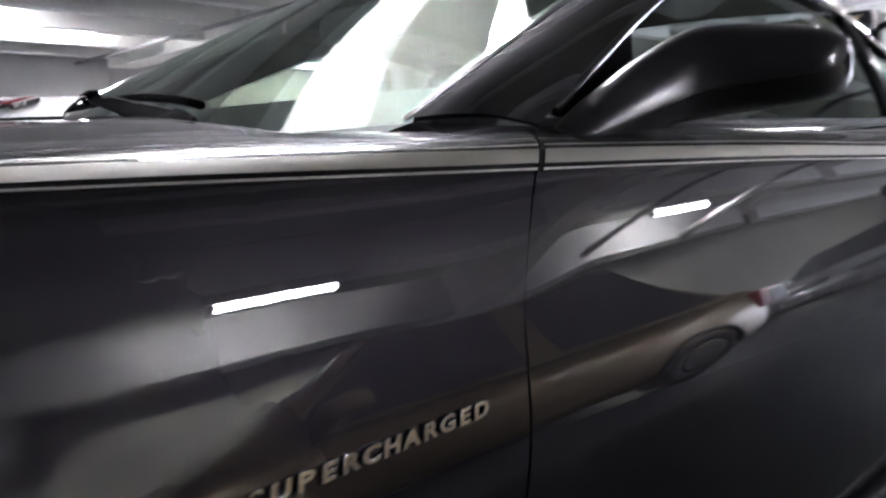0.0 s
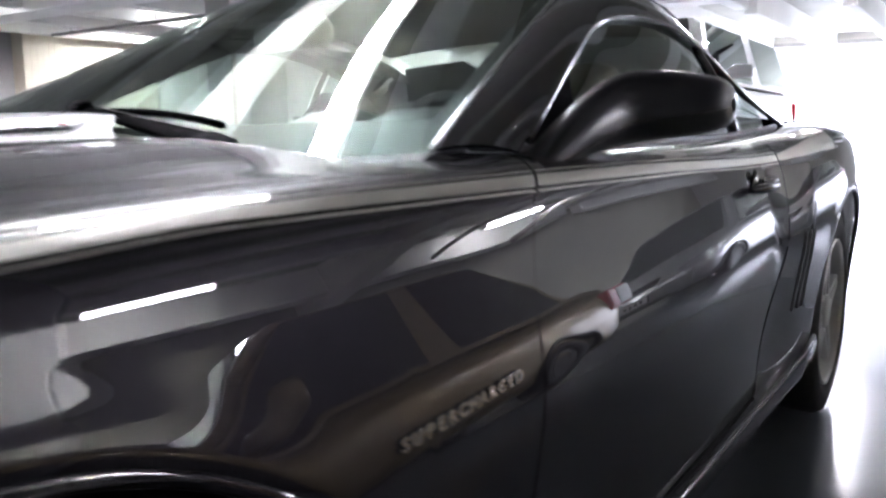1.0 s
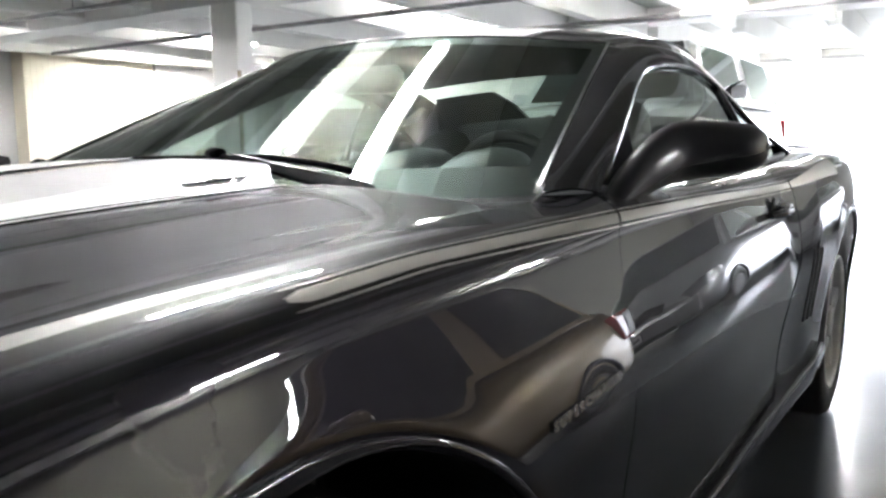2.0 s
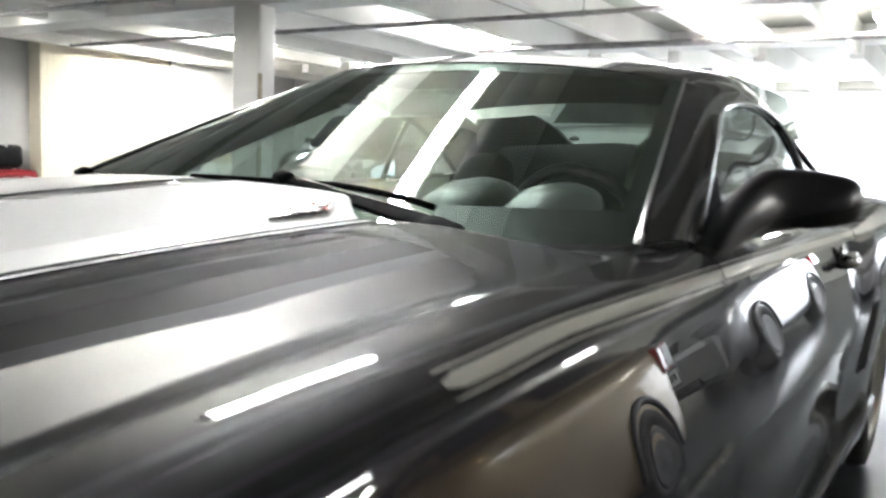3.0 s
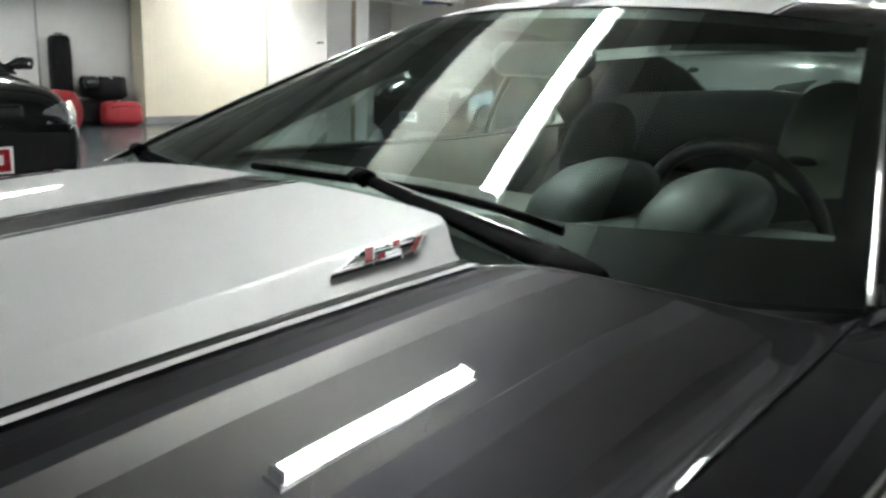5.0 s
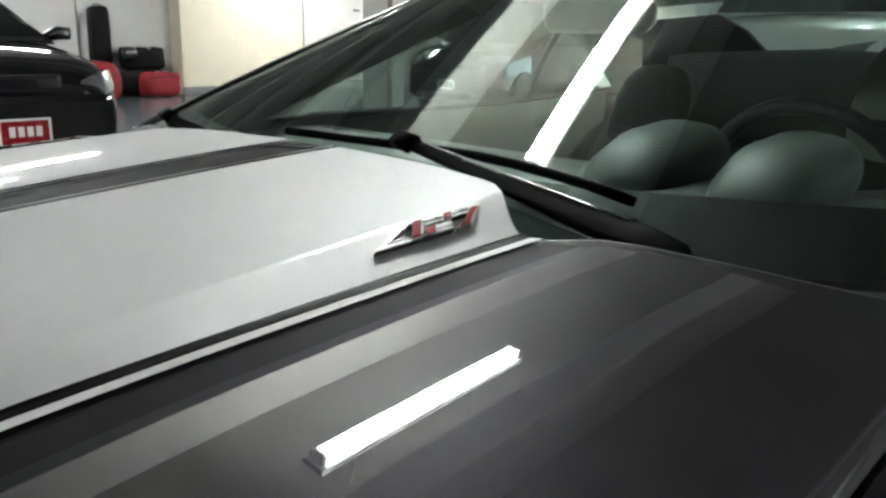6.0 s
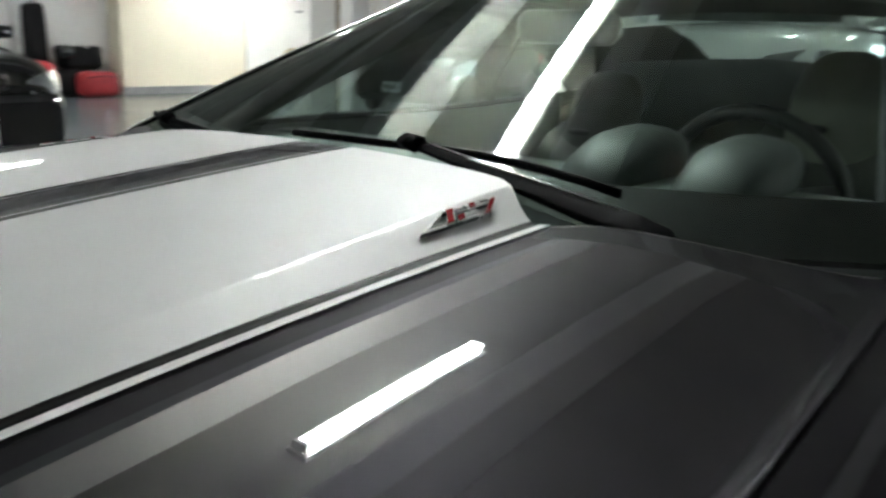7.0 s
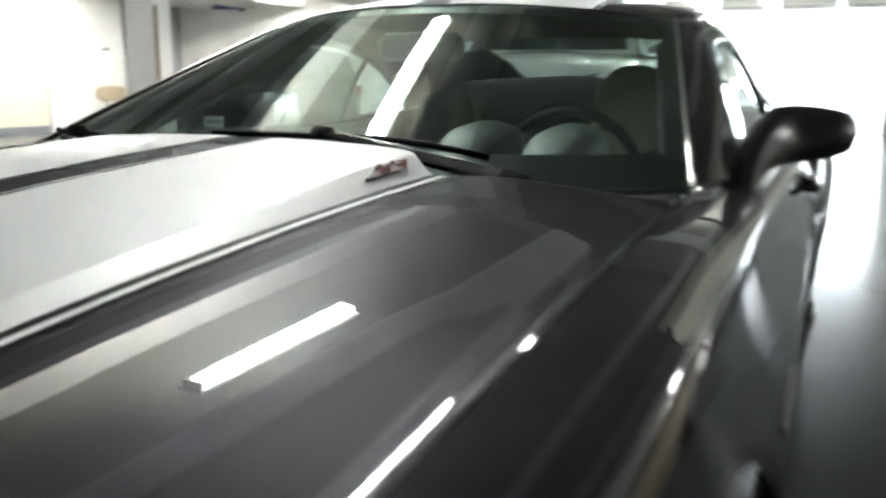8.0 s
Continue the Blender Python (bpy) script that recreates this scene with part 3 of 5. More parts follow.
COLS = np.concatenate([np.linspace(0, 0.30, 30), np.linspace(0.306, 0.335, 8), np.linspace(0.338, 0.378, 30), np.linspace(0.381, 0.40, 6), np.linspace(0.402, 0.436, 24), np.linspace(0.444, 0.715, 44), np.linspace(0.719, 0.763, 18)])
COLS = np.concatenate([-COLS[:0:-1], COLS])
bonnet = bonnet_strip("bonnet", -0.763, 0.763, M_PAINT, COLS, label="dark grey bonnet with raised silver centre")
for s in (-1, 1):
    a, b = (0.046, PIN - 0.008) if s > 0 else (-PIN + 0.008, -0.046)
    bonnet_strip("bonnet_stripe", a, b, M_SILVER, COLS[(COLS > a) & (COLS < b)], 0.0022, "wide silver racing stripe", 0.0, bonnet, 0.0)
    a = s * (PIN - 0.0025)
    bonnet_strip("stripe_border", a - 0.0055, a + 0.0055, M_FRIT, 5, 0.0024, "dark border line", 0.0, bonnet, 0.0)
    a = s * 0.039
    bonnet_strip("pinstripe", a - 0.0015, a + 0.0015, M_WHITELINE, 2, 0.0026, "", 0.0, bonnet, 0.0)
    a = s * (PIN + 0.009)
    bonnet_strip("pinstripe", a - 0.005, a + 0.005, M_WHITELINE, 3, 0.0026, "bright silver pinstripe", 0.0, bonnet, 0.0)


# highlight of the bonnet's rolled rear edge, drawn as a dull chrome line
ex = np.linspace(0.43, 0.74, 24)
for s_ in (1, -1):
    part("rear_highlight", tube(np.stack([s_ * ex, REAR(ex) + 0.001, bonnet_z(ex, REAR(ex)) - 0.0015], 1), 0.0022, 8), M_DIMCHROME, bonnet, "thin chrome line as highlight on the rear edge")

# windscreen, roof and rear window
def ws_bottom(u):
    return np.stack([0.775 * u, 0.475 + 0.185 * u ** 2, 0.955 + 0.020 * u ** 2], -1)


def ws_top(u):
    return np.stack([0.596 * u, 1.238 + 0.175 * np.abs(u) ** 2.6, 1.331 - 0.036 * u ** 2], -1)


def windscreen(u, v, out=0.0):
    b, t = ws_bottom(u), ws_top(u)
    p = b + (t - b) * v[..., None]
    lift = 0.005 * 4 * v * (1 - v) + out
    p[..., 2] += lift * 0.88
    p[..., 1] -= lift * 0.47
    return p


def ws_patch(u0, u1, v0, v1, nu, nv, out=0.0):
    u = np.linspace(u0, u1, nu)[:, None] + np.zeros((1, nv))
    v = np.linspace(v0, v1, nv)[None, :] + np.zeros((nu, 1))
    return windscreen(u, v, out)


screen = sheet("windscreen", ws_patch(-0.995, 0.995, 0, 0.99, 60, 30), M_SHEET, coupe, "green-tinted windscreen", thick=0.0)
clear_pane(screen)
sheet("lower_band", ws_patch(-0.985, 0.985, 0.0, 0.16, 60, 8, -0.009), M_FRIT, screen, "black ceramic band", thick=0.0)
for s in (-1, 1):
    sheet("side_band", ws_patch(s * 0.985, s * 0.94, 0.16, 0.96, 4, 24, -0.009), M_FRIT, screen, thick=0.0)
    tr = ws_patch(s * 0.992, s * 0.992, 0.0, 0.99, 2, 40, 0.004)[0]
    part("chrome_trim", tube(tr, 0.0035, 8), M_CHROME, screen, "thin chrome edge strip")
sheet("top_band", ws_patch(-0.985, 0.985, 0.94, 0.99, 60, 4, -0.004), M_FRIT, screen, thick=0.0)

ROOF_Z = spline([1.1, 1.205, 1.45, 1.75, 2.0, 2.3, 2.4], [1.31, 1.325, 1.372, 1.393, 1.386, 1.345, 1.325])
ROOF_X = spline([1.2, 1.4, 1.8, 2.3, 2.4], [0.594, 0.597, 0.60, 0.575, 0.565])


def roof_strip(name, u0, u1, mat, nu, up, parent, label="", thick=0.003):
    u = np.linspace(u0, u1, nu)[:, None]
    v = np.linspace(0, 1, 40)[None, :]
    y = ws_top(u)[..., 1] + 0.004 + (2.33 - 0.06 * u ** 2 - ws_top(u)[..., 1]) * v
    x = ROOF_X(y) * u
    z = ROOF_Z(y) - 0.033 * u ** 2 - 0.012 * np.abs(u) ** 6 * np.clip((y - 1.2) / 0.3, 0, 1) + up
    # the skin follows the windscreen's header at the front
    z = z + (ws_top(u)[..., 2] - (ROOF_Z(ws_top(u)[..., 1]) - 0.033 * u ** 2)) * (1 - v) ** 3
    return sheet(name, np.stack([x, y, z], -1), mat, parent, label, thick=thick)


roof = roof_strip("roof", -1, 1, M_PAINT, 60, 0.0, coupe, "dark grey roof panel")
for s in (-1, 1):
    a, b = (0.085, 0.69) if s > 0 else (-0.69, -0.085)
    roof_strip("roof_stripe", a, b, M_SILVER, 20, 0.0012, roof, "wide silver roof stripe", 0.0)
    for a in (s * 0.07, s * 0.705):
        roof_strip("pinstripe", a - 0.003, a + 0.003, M_WHITELINE, 2, 0.0012, roof, "", 0.0)

IN = catmull([tuple(windscreen(np.array(1.0), np.array(t))) for t in (0.0, 0.25, 0.5, 0.75, 0.99)] + [(0.603, 1.8, 1.322), (0.578, 2.27, 1.272), (0.61, 2.6, 1.16), (0.66, 2.95, 1.055)], 80)
OUT = catmull([(0.805, 0.82, 0.970), (0.775, 0.98, 1.06), (0.725, 1.2, 1.165), (0.668, 1.45, 1.247), (0.668, 1.8, 1.272), (0.682, 2.1, 1.222), (0.73, 2.4, 1.10), (0.80, 2.62, 1.012)], 80)


for _ in range(40):
    for c in (IN, OUT):
        c[1:-1] = 0.25 * c[:-2] + 0.5 * c[1:-1] + 0.25 * c[2:]


def rail(mirror):
    v = np.linspace(0, 1, 12)
    P = IN[:, None] + (OUT - IN)[:, None] * v[None, :, None]
    lift = 0.010 * np.sin(np.pi * v)
    P = P + lift[None, :, None] * np.array([0.72, -0.1, 0.69])
    return sheet("roof_rail", P, M_PAINT, coupe, "dark grey windscreen pillar and roof rail", mirror=mirror, flip=False, thick=0.006)


def rail_filler(side):
    v = np.linspace(0, 1, 6)
    a, b = np.array([IN[0], (0.776, 0.57, 0.950)]), np.array([OUT[0], (0.806, 0.70, 0.952)])
    u = np.linspace(0, 1, 6)
    A, B = a[0] + (a[1] - a[0]) * u[:, None], b[0] + (b[1] - b[0]) * u[:, None]
    P = A[:, None] + (B - A)[:, None] * v[None, :, None]
    sheet("pillar_foot", P, M_PAINT, coupe, "dark grey foot of the pillar", mirror=side, thick=0.003)
    y = np.linspace(0.70, 2.26, 70)
    vv, yr = np.linspace(0.02, 0.985, 40), np.linspace(1.42, 2.28, 30)
    head = (1.295 - (ROOF_Z(1.413) - 0.033)) * (1 - np.clip((yr - 1.417) / 0.853, 0, 1)) ** 3
    W = np.concatenate([windscreen(np.full(40, 0.996), vv) - np.array([0, 0, 0.002]),
                        np.stack([ROOF_X(yr) * 0.985, yr, ROOF_Z(yr) - 0.033 - 0.012 * np.clip((yr - 1.2) / 0.3, 0, 1) - 0.001 + head], 1)])
    R = IN + (OUT - IN) * 0.35 + np.array([0.005, 0, 0.005])
    E, R = (np.stack([np.interp(y, q[:, 1], q[:, c]) for c in range(3)], 1) for q in (W, R))
    P = E[:, None] + (R - E)[:, None] * v[None, :, None]
    P[..., 2] += 0.004 * np.sin(np.pi * v)[None, :]
    sheet("roof_gutter", P, M_PAINT, coupe, "dark grey roof edge", mirror=side, thick=0.003)


for side in (False, True):
    rail(side)
    rail_filler(side)
    k = -1 if side else 1
    seal = OUT[2:] * np.array([k, 1, 1]) + np.array([0.002 * k, 0, -0.004])
    part("window_seal", tube(seal, 0.008, 8), M_GLOSSBLACK, coupe, "gloss black window surround")
    # black triangle behind the mirror's foot
    top = OUT[(OUT[:, 1] > 0.86) & (OUT[:, 1] < 1.10)]
    lo = np.stack([G_X(top[:, 1]) + 0.004, top[:, 1] * 0 + np.linspace(0.86, 1.02, len(top)), G_Z(top[:, 1]) + 0.004], 1)
    S = lo[:, None] + (top - lo)[:, None] * np.linspace(0, 1, 5)[None, :, None]
    sheet("mirror_sail", S + np.array([0.003, 0, 0]), M_WIPER, coupe, "black triangular window corner", mirror=side, thick=0.004)
    # side glass from the belt up to the rail
    top = OUT[8:70]
    belt_y = np.clip(top[:, 1], 0.9, 2.5)
    belt = np.stack([G_X(belt_y) + 0.002, belt_y, G_Z(belt_y) + 0.004], 1)
    v = np.linspace(0, 1, 10)
    P = belt[:, None] + (top - belt)[:, None] * v[None, :, None]
    P[..., 0] += 0.012 * np.sin(np.pi * v)[None, :] - 0.012
    clear_pane(sheet("side_window", P[:46], M_TINT, coupe, "tinted side window", mirror=side, thick=0.0))
    clear_pane(sheet("quarter_window", P[47:], M_TINT, coupe, "small tinted rear quarter window", mirror=side, thick=0.0))
    post = np.stack([P[46, :, 0] * k + 0.003 * k, P[46, :, 1], P[46, :, 2]], 1)
    part("window_post", tube(post, 0.012, 8), M_GLOSSBLACK, coupe)
    by = np.linspace(0.83, 2.5, 50)
    part("belt_seal", tube(np.stack([k * (G_X(by) + 0.002), by, G_Z(by) + 0.003], 1), 0.008, 8), M_BLACK, coupe, "black belt-line weatherstrip")

for k in (1, -1):
    v = np.linspace(0.02, 0.97, 30)
    e = windscreen(np.full(30, 0.985 * k), v, -0.020)
    w = np.linspace(0, 1, 5)
    P = e[:, None] + w[None, :, None] * np.array([-0.06 * k, 0.10, -0.015])
    P[..., 2] -= 0.02 * (w ** 2)[None, :]
    sheet("pillar_trim", P, M_CLOTH, coupe, "charcoal inner pillar trim", thick=0.004)

# rear window, boot lid, tail
u = np.linspace(-1, 1, 30)[:, None] + np.zeros((1, 14))
v = np.linspace(0, 1, 14)[None, :] + np.zeros((30, 1))
RW = np.stack([u * (0.56 + 0.08 * v), 2.335 - 0.06 * u ** 2 + v * 0.62, ROOF_Z(2.33) - 0.033 * u ** 2 - 0.245 * v + 0.03 * np.sin(np.pi * v)], -1)
clear_pane(sheet("rear_window", RW, M_REAR, coupe, "sloping rear window", thick=0.0))
v = np.linspace(0, 1, 30)[None, :] + np.zeros((30, 1))
u = np.linspace(-1, 1, 30)[:, None] + np.zeros((1, 30))
y = 2.90 + 0.88 * v - 0.05 * u ** 2
BL = np.stack([u * (0.80 - 0.12 * v ** 2), y, 1.055 - 0.015 * u ** 2 - 0.022 * v - 0.02 * v ** 4 - 0.02 * np.abs(u) ** 8], -1)
boot = sheet("boot_lid", BL, M_PAINT, coupe, "dark grey boot lid", thick=0.004)
v = np.linspace(0, 1, 12)[None, :] + np.zeros((30, 1))
u = np.linspace(-1, 1, 30)[:, None] + np.zeros((1, 12))
SP = np.stack([u * 0.66, 3.56 + 0.19 * v - 0.10 * u ** 2, 1.015 + 0.030 * np.sin(np.pi * 0.62 * v) ** 1.4 * (1 - 0.3 * u ** 4)], -1)
sheet("spoiler", SP, M_PAINT, boot, "low rear lip spoiler", thick=0.012)
part("tail_panel", block(-0.74, 0.74, 3.66, 3.78, 0.35, 1.03, 0.05), M_PAINT, coupe)
part("front_bumper", block(-0.68, 0.68, -0.92, -0.74, 0.25, 0.74, 0.06), M_PAINT, coupe)
# mouldings on the flank
def side_band(name, fa, fb, y0, y1, mat, out, parent, label="", n=140, m=5, tip=0.0):
    """A band laid on the flank; y0 and y1 are its ends at the upper and the lower edge."""
    f = np.linspace(0, 1, m)[None, :]
    s = np.linspace(0, 1, n)[:, None]
    a = y0[0] + (y0[1] - y0[0]) * f
    y = a + (y1[0] + (y1[1] - y1[0]) * f - a) * s
    ff = fa(y) + (fb(y) - fa(y)) * f
    yy = y + tip * (0.25 - (f - 0.5) ** 2) * -1 * np.clip(1 - (y - a) / 0.05, 0, 1)
    P = flank(yy, ff, out)
    for side in (False, True):
        sheet(name, P, mat, parent, label, flip=True, mirror=side, thick=0.0)


STR_LOW = spline([-0.1, 0.0, 0.24, 0.67, 1.2, 1.9, 2.5, 3.2], [0.9135, 0.9155, 0.9255, 0.9230, 0.919, 0.909, 0.93, 0.94])


def f_along(y, d):
    """f at distance d above the stripe's lower edge, measured along the panel."""
    y = np.asarray(y, float)
    d = np.broadcast_to(d, y.shape)
    f0 = f_at(y, STR_LOW(y))
    fs = f0[..., None] * np.linspace(1, 0.3, 36)
    p = flank(y[..., None] + 0 * fs, fs)
    l = np.concatenate([np.zeros(fs.shape[:-1] + (1,)), np.cumsum(np.linalg.norm(np.diff(p, axis=-2), axis=-1), -1)], -1)
    out = np.zeros(y.shape)
    for i in np.ndindex(y.shape):
        out[i] = np.interp(d[i], l[i], fs[i])
    return out


def gap_y(gap, y, d):
    """Where a shut line crosses the height d of the stripe."""
    for _ in range(7):
        y = 0.5 * y + 0.5 * float(gap(f_along(np.array([y]), d))[0])
    return y


for lo, hi in ((0.0075, 0.0245), (0.0295, 0.032), (0.0, 0.0025)):
    gf, gr = [gap_y(GAP_F, 0.73, d) for d in (hi, lo)], [gap_y(GAP_R, 2.0, d) for d in (hi, lo)]
    if hi == 0.0245:
        rise = lambda y: f_along(y, 0.0245 + 0.085 * np.maximum(0.0, y - 2.05) ** 0.9)
        side_band("side_stripe", rise, lambda y: f_along(y, 0.0075), [g + 0.005 for g in gr], (2.62, 2.62), M_STRIPE, 0.0015, coupe,
                  "champagne stripe flaring over the haunch", n=26, m=4)
    for y0, y1, tip, n in (((0.02, 0.02), [g - 0.005 for g in gf], 0.10, 80), ([g + 0.005 for g in gf], [g - 0.005 for g in gr], 0.0, 80)):
        side_band("side_stripe", lambda y, a=hi: f_along(y, a), lambda y, a=lo: f_along(y, a), y0, y1, M_STRIPE, 0.0015, coupe,
                  "champagne stripe along the shoulder", n=n, m=4, tip=tip)


# wheels
def wheel(axle, x):
    k = 1 if x > 0 else -1
    w = part("wheel", lathe([(-0.125, 0.25), (-0.13, 0.30), (-0.12, 0.345), (-0.09, 0.362), (0.09, 0.362), (0.115, 0.348), (0.125, 0.30), (0.118, 0.262), (0.10, 0.255)], 72), M_RUBBER, None, "black low-profile tyre")
    w.matrix_world = pose(x, axle, HUB, 0, 0, 0 if k > 0 else 180)
    bpy.context.view_layer.update()
    w.parent = coupe
    rim = lathe([(0.10, 0.256), (0.118, 0.256), (0.120, 0.248), (0.105, 0.240), (0.04, 0.232), (-0.08, 0.225)], 64)
    r = part("rim", rim, M_RIM)
    r.parent = w
    bm = bmesh.new()
    for i in range(5):
        a = 2 * math.pi * i / 5
        for s in (-1, 1):
            box(bm, (0.03, 0.026, 0.195), Matrix.Rotation(a, 4, "X") @ pose(0.085, s * 0.024, 0.145, s * 7, 0, 0), 0.008)
        box(bm, (0.02, 0.06, 0.10), Matrix.Rotation(a, 4, "X") @ pose(0.078, 0, 0.09), 0.006)
    sp = part("spokes", bm, M_RIM, None, "paired silver alloy spokes", sharp=40)
    sp.parent = w
    hb = part("hub_cap", lathe([(0.06, 0.062), (0.10, 0.06), (0.108, 0.05), (0.11, 0.0)], 32), M_RIM)
    hb.parent = w
    dk = part("brake_disc", lathe([(0.0, 0.17), (0.015, 0.17), (0.02, 0.06)], 48), M_PIPE)
    dk.parent = w
    return w


for axle in (AXLE_F, AXLE_R):
    for x in (0.832, -0.832):
        wheel(axle, x)
    for k in (1, -1):
        a = np.linspace(0, np.pi, 40)[:, None]
        w = np.linspace(0, 1, 6)[None, :]
        liner = np.stack([k * (0.93 - 0.35 * w) + 0 * a, axle + 0.435 * np.cos(a) + 0 * w, HUB + 0.435 * np.sin(a) + 0 * w], -1)
        sheet("wheel_liner", liner, M_BLACK, coupe, "black wheel-arch liner", thick=0.002)
        # the rolled lip round the arch
        yy = axle + ARCH * np.cos(np.linspace(0.06, np.pi - 0.06, 60))
        lip = flank(yy, f_at(yy, arch_z(yy, axle, 0.30)), 0.0) * np.array([k, 1, 1]) - np.array([0.006 * k, 0, 0])
        part("arch_lip", tube(lip, 0.009, 8), M_PAINT, coupe)

# floor pan and inner shell close the car below
part("under_body", block(-0.80, 0.80, 0.45, 2.38, 0.20, 0.30, 0.03), M_BLACK, coupe)
part("engine_bay", block(-0.52, 0.52, -0.70, 0.42, 0.25, 0.70, 0.05), M_BLACK, coupe)
part("cowl", block(-0.76, 0.76, 0.46, 0.64, 0.86, 0.935, 0.02), M_BLACK, coupe, "black plastic cowl")
part("cowl_grille", block(-0.70, 0.70, 0.50, 0.60, 0.93, 0.958, 0.01), M_BLACK, coupe, "black plastic cowl vent")

# door mirror
# stations of the door mirror from its foot outwards: x, y, top, crease, bottom, depth to the front, depth to the back, turn of the section in plan
MIRROR = [(0.822, 0.830, 0.960, 0.950, 0.942, 0.022, 0.022, 75), (0.824, 0.875, 0.990, 0.954, 0.942, 0.026, 0.025, 75), (0.828, 0.930, 1.020, 0.968, 0.946, 0.030, 0.028, 70),
          (0.834, 0.985, 1.052, 0.984, 0.960, 0.034, 0.030, 60), (0.845, 1.040, 1.080, 0.998, 0.972, 0.042, 0.034, 45), (0.860, 1.085, 1.097, 1.008, 0.980, 0.054, 0.042, 25),
          (0.890, 1.122, 1.100, 1.014, 0.986, 0.062, 0.050, 10), (0.925, 1.145, 1.098, 1.019, 0.990, 0.062, 0.052, 0), (0.960, 1.165, 1.093, 1.025, 0.995, 0.056, 0.050, 0),
          (0.988, 1.178, 1.086, 1.030, 1.003, 0.046, 0.044, 0), (1.003, 1.186, 1.073, 1.034, 1.012, 0.034, 0.034, 0), (1.008, 1.189, 1.057, 1.040, 1.026, 0.012, 0.012, 0)]


def softened(points, rounds=2):
    """An open line with its inner corners cut, ends kept."""
    p = np.array(points, float)
    for _ in range(rounds):
        q = np.empty((2 * len(p) - 2, p.shape[1]))
        q[0::2], q[1::2] = 0.75 * p[:-1] + 0.25 * p[1:], 0.25 * p[:-1] + 0.75 * p[1:]
        p = np.concatenate([p[:1], q[1:-1], p[-1:]])
    return p


def door_mirror(k):
    st = softened(MIRROR, 1)
    upper, lower, back = [], [], []
    for x, y, zt, zc, zb, df, db, turn in st:
        fx, fy = math.sin(radians(turn)), -math.cos(radians(turn))

        def at(d, z):
            return (x + fx * d, y + fy * d, z)
        upper.append(softened([at(-db, zt - 0.012), at(-0.5 * db, zt), at(0.35 * df, zt - 0.004), at(0.85 * df, 0.45 * zt + 0.55 * zc), at(df, zc + 0.004), at(df, zc)]))
        lower.append(softened([at(df, zc), at(df - 0.006, zc - 0.004), at(0.45 * df, zb), at(-0.6 * db, zb), at(-db, zb + 0.012)]))
        back.append([at(-db, zb + 0.012), at(-db, 0.5 * (zb + zt)), at(-db, zt - 0.012)])
    m = sheet("door_mirror", upper, M_SATIN, coupe, "dark grey angular door mirror", mirror=k < 0, thick=0.002)
    sheet("lower_shell", lower, M_BLACK, m, "black underside of the mirror", mirror=k < 0, thick=0.002)
    sheet("back_rim", back, M_BLACK, m, mirror=k < 0, thick=0.002)
    part("mirror_glass", block(0.88 if k > 0 else -0.985, 0.985 if k > 0 else -0.88, 1.214, 1.226, 1.008, 1.078, 0.006), M_CHROME, m, "mirror glass")
    part("mirror_foot", block(min(0.79 * k, 0.845 * k), max(0.79 * k, 0.845 * k), 0.815, 0.945, 0.932, 0.946, 0.006), M_BLACK, m)


door_mirror(1)
door_mirror(-1)

# door handle: chrome bar over a dark cup
for k in (1, -1):
    c = flank(1.82, f_at(1.82, 0.862))
    h = part("door_handle", tube([(k * (c[0] + 0.004), 1.735, 0.862), (k * (c[0] + 0.024), 1.75, 0.863), (k * (c[0] + 0.031), 1.80, 0.865), (k * (c[0] + 0.031), 1.875, 0.866)], [0.008, 0.011, 0.013, 0.013], 12), M_GLOSSBLACK, coupe, "gloss black door handle")
    part("handle_end", ring_loft([((k * (c[0] + 0.016), y, 0.867), (0.016, 0, 0), (0, 0, r)) for y, r in ((1.868, 0.010), (1.872, 0.017), (1.912, 0.019), (1.918, 0.012))], 20, 4.0), M_CHROME, h, "chrome handle end")
    part("handle_cup", ring_loft([((k * (c[0] - 0.004), 1.81, 0.862), (0, 0.030, 0), (0, 0, 0.046)), ((k * (c[0] + 0.004), 1.81, 0.862), (0, 0.026, 0), (0, 0, 0.041))], 24, 1.6), M_GLOSSBLACK, h)
    # intake gills on the rear wing
    for i in range(3):
        z0 = 0.47
        yy = 2.17 + 0.045 * i
        pts = flank(np.full(14, yy) + np.linspace(-0.02, 0.02, 14), f_at(np.full(14, yy), np.linspace(0.50, 0.72, 14)), 0.002) * np.array([k, 1, 1])
        part("side_gill", tube(pts, 0.0022, 8), M_EDGE, coupe, "dark vertical side gill")

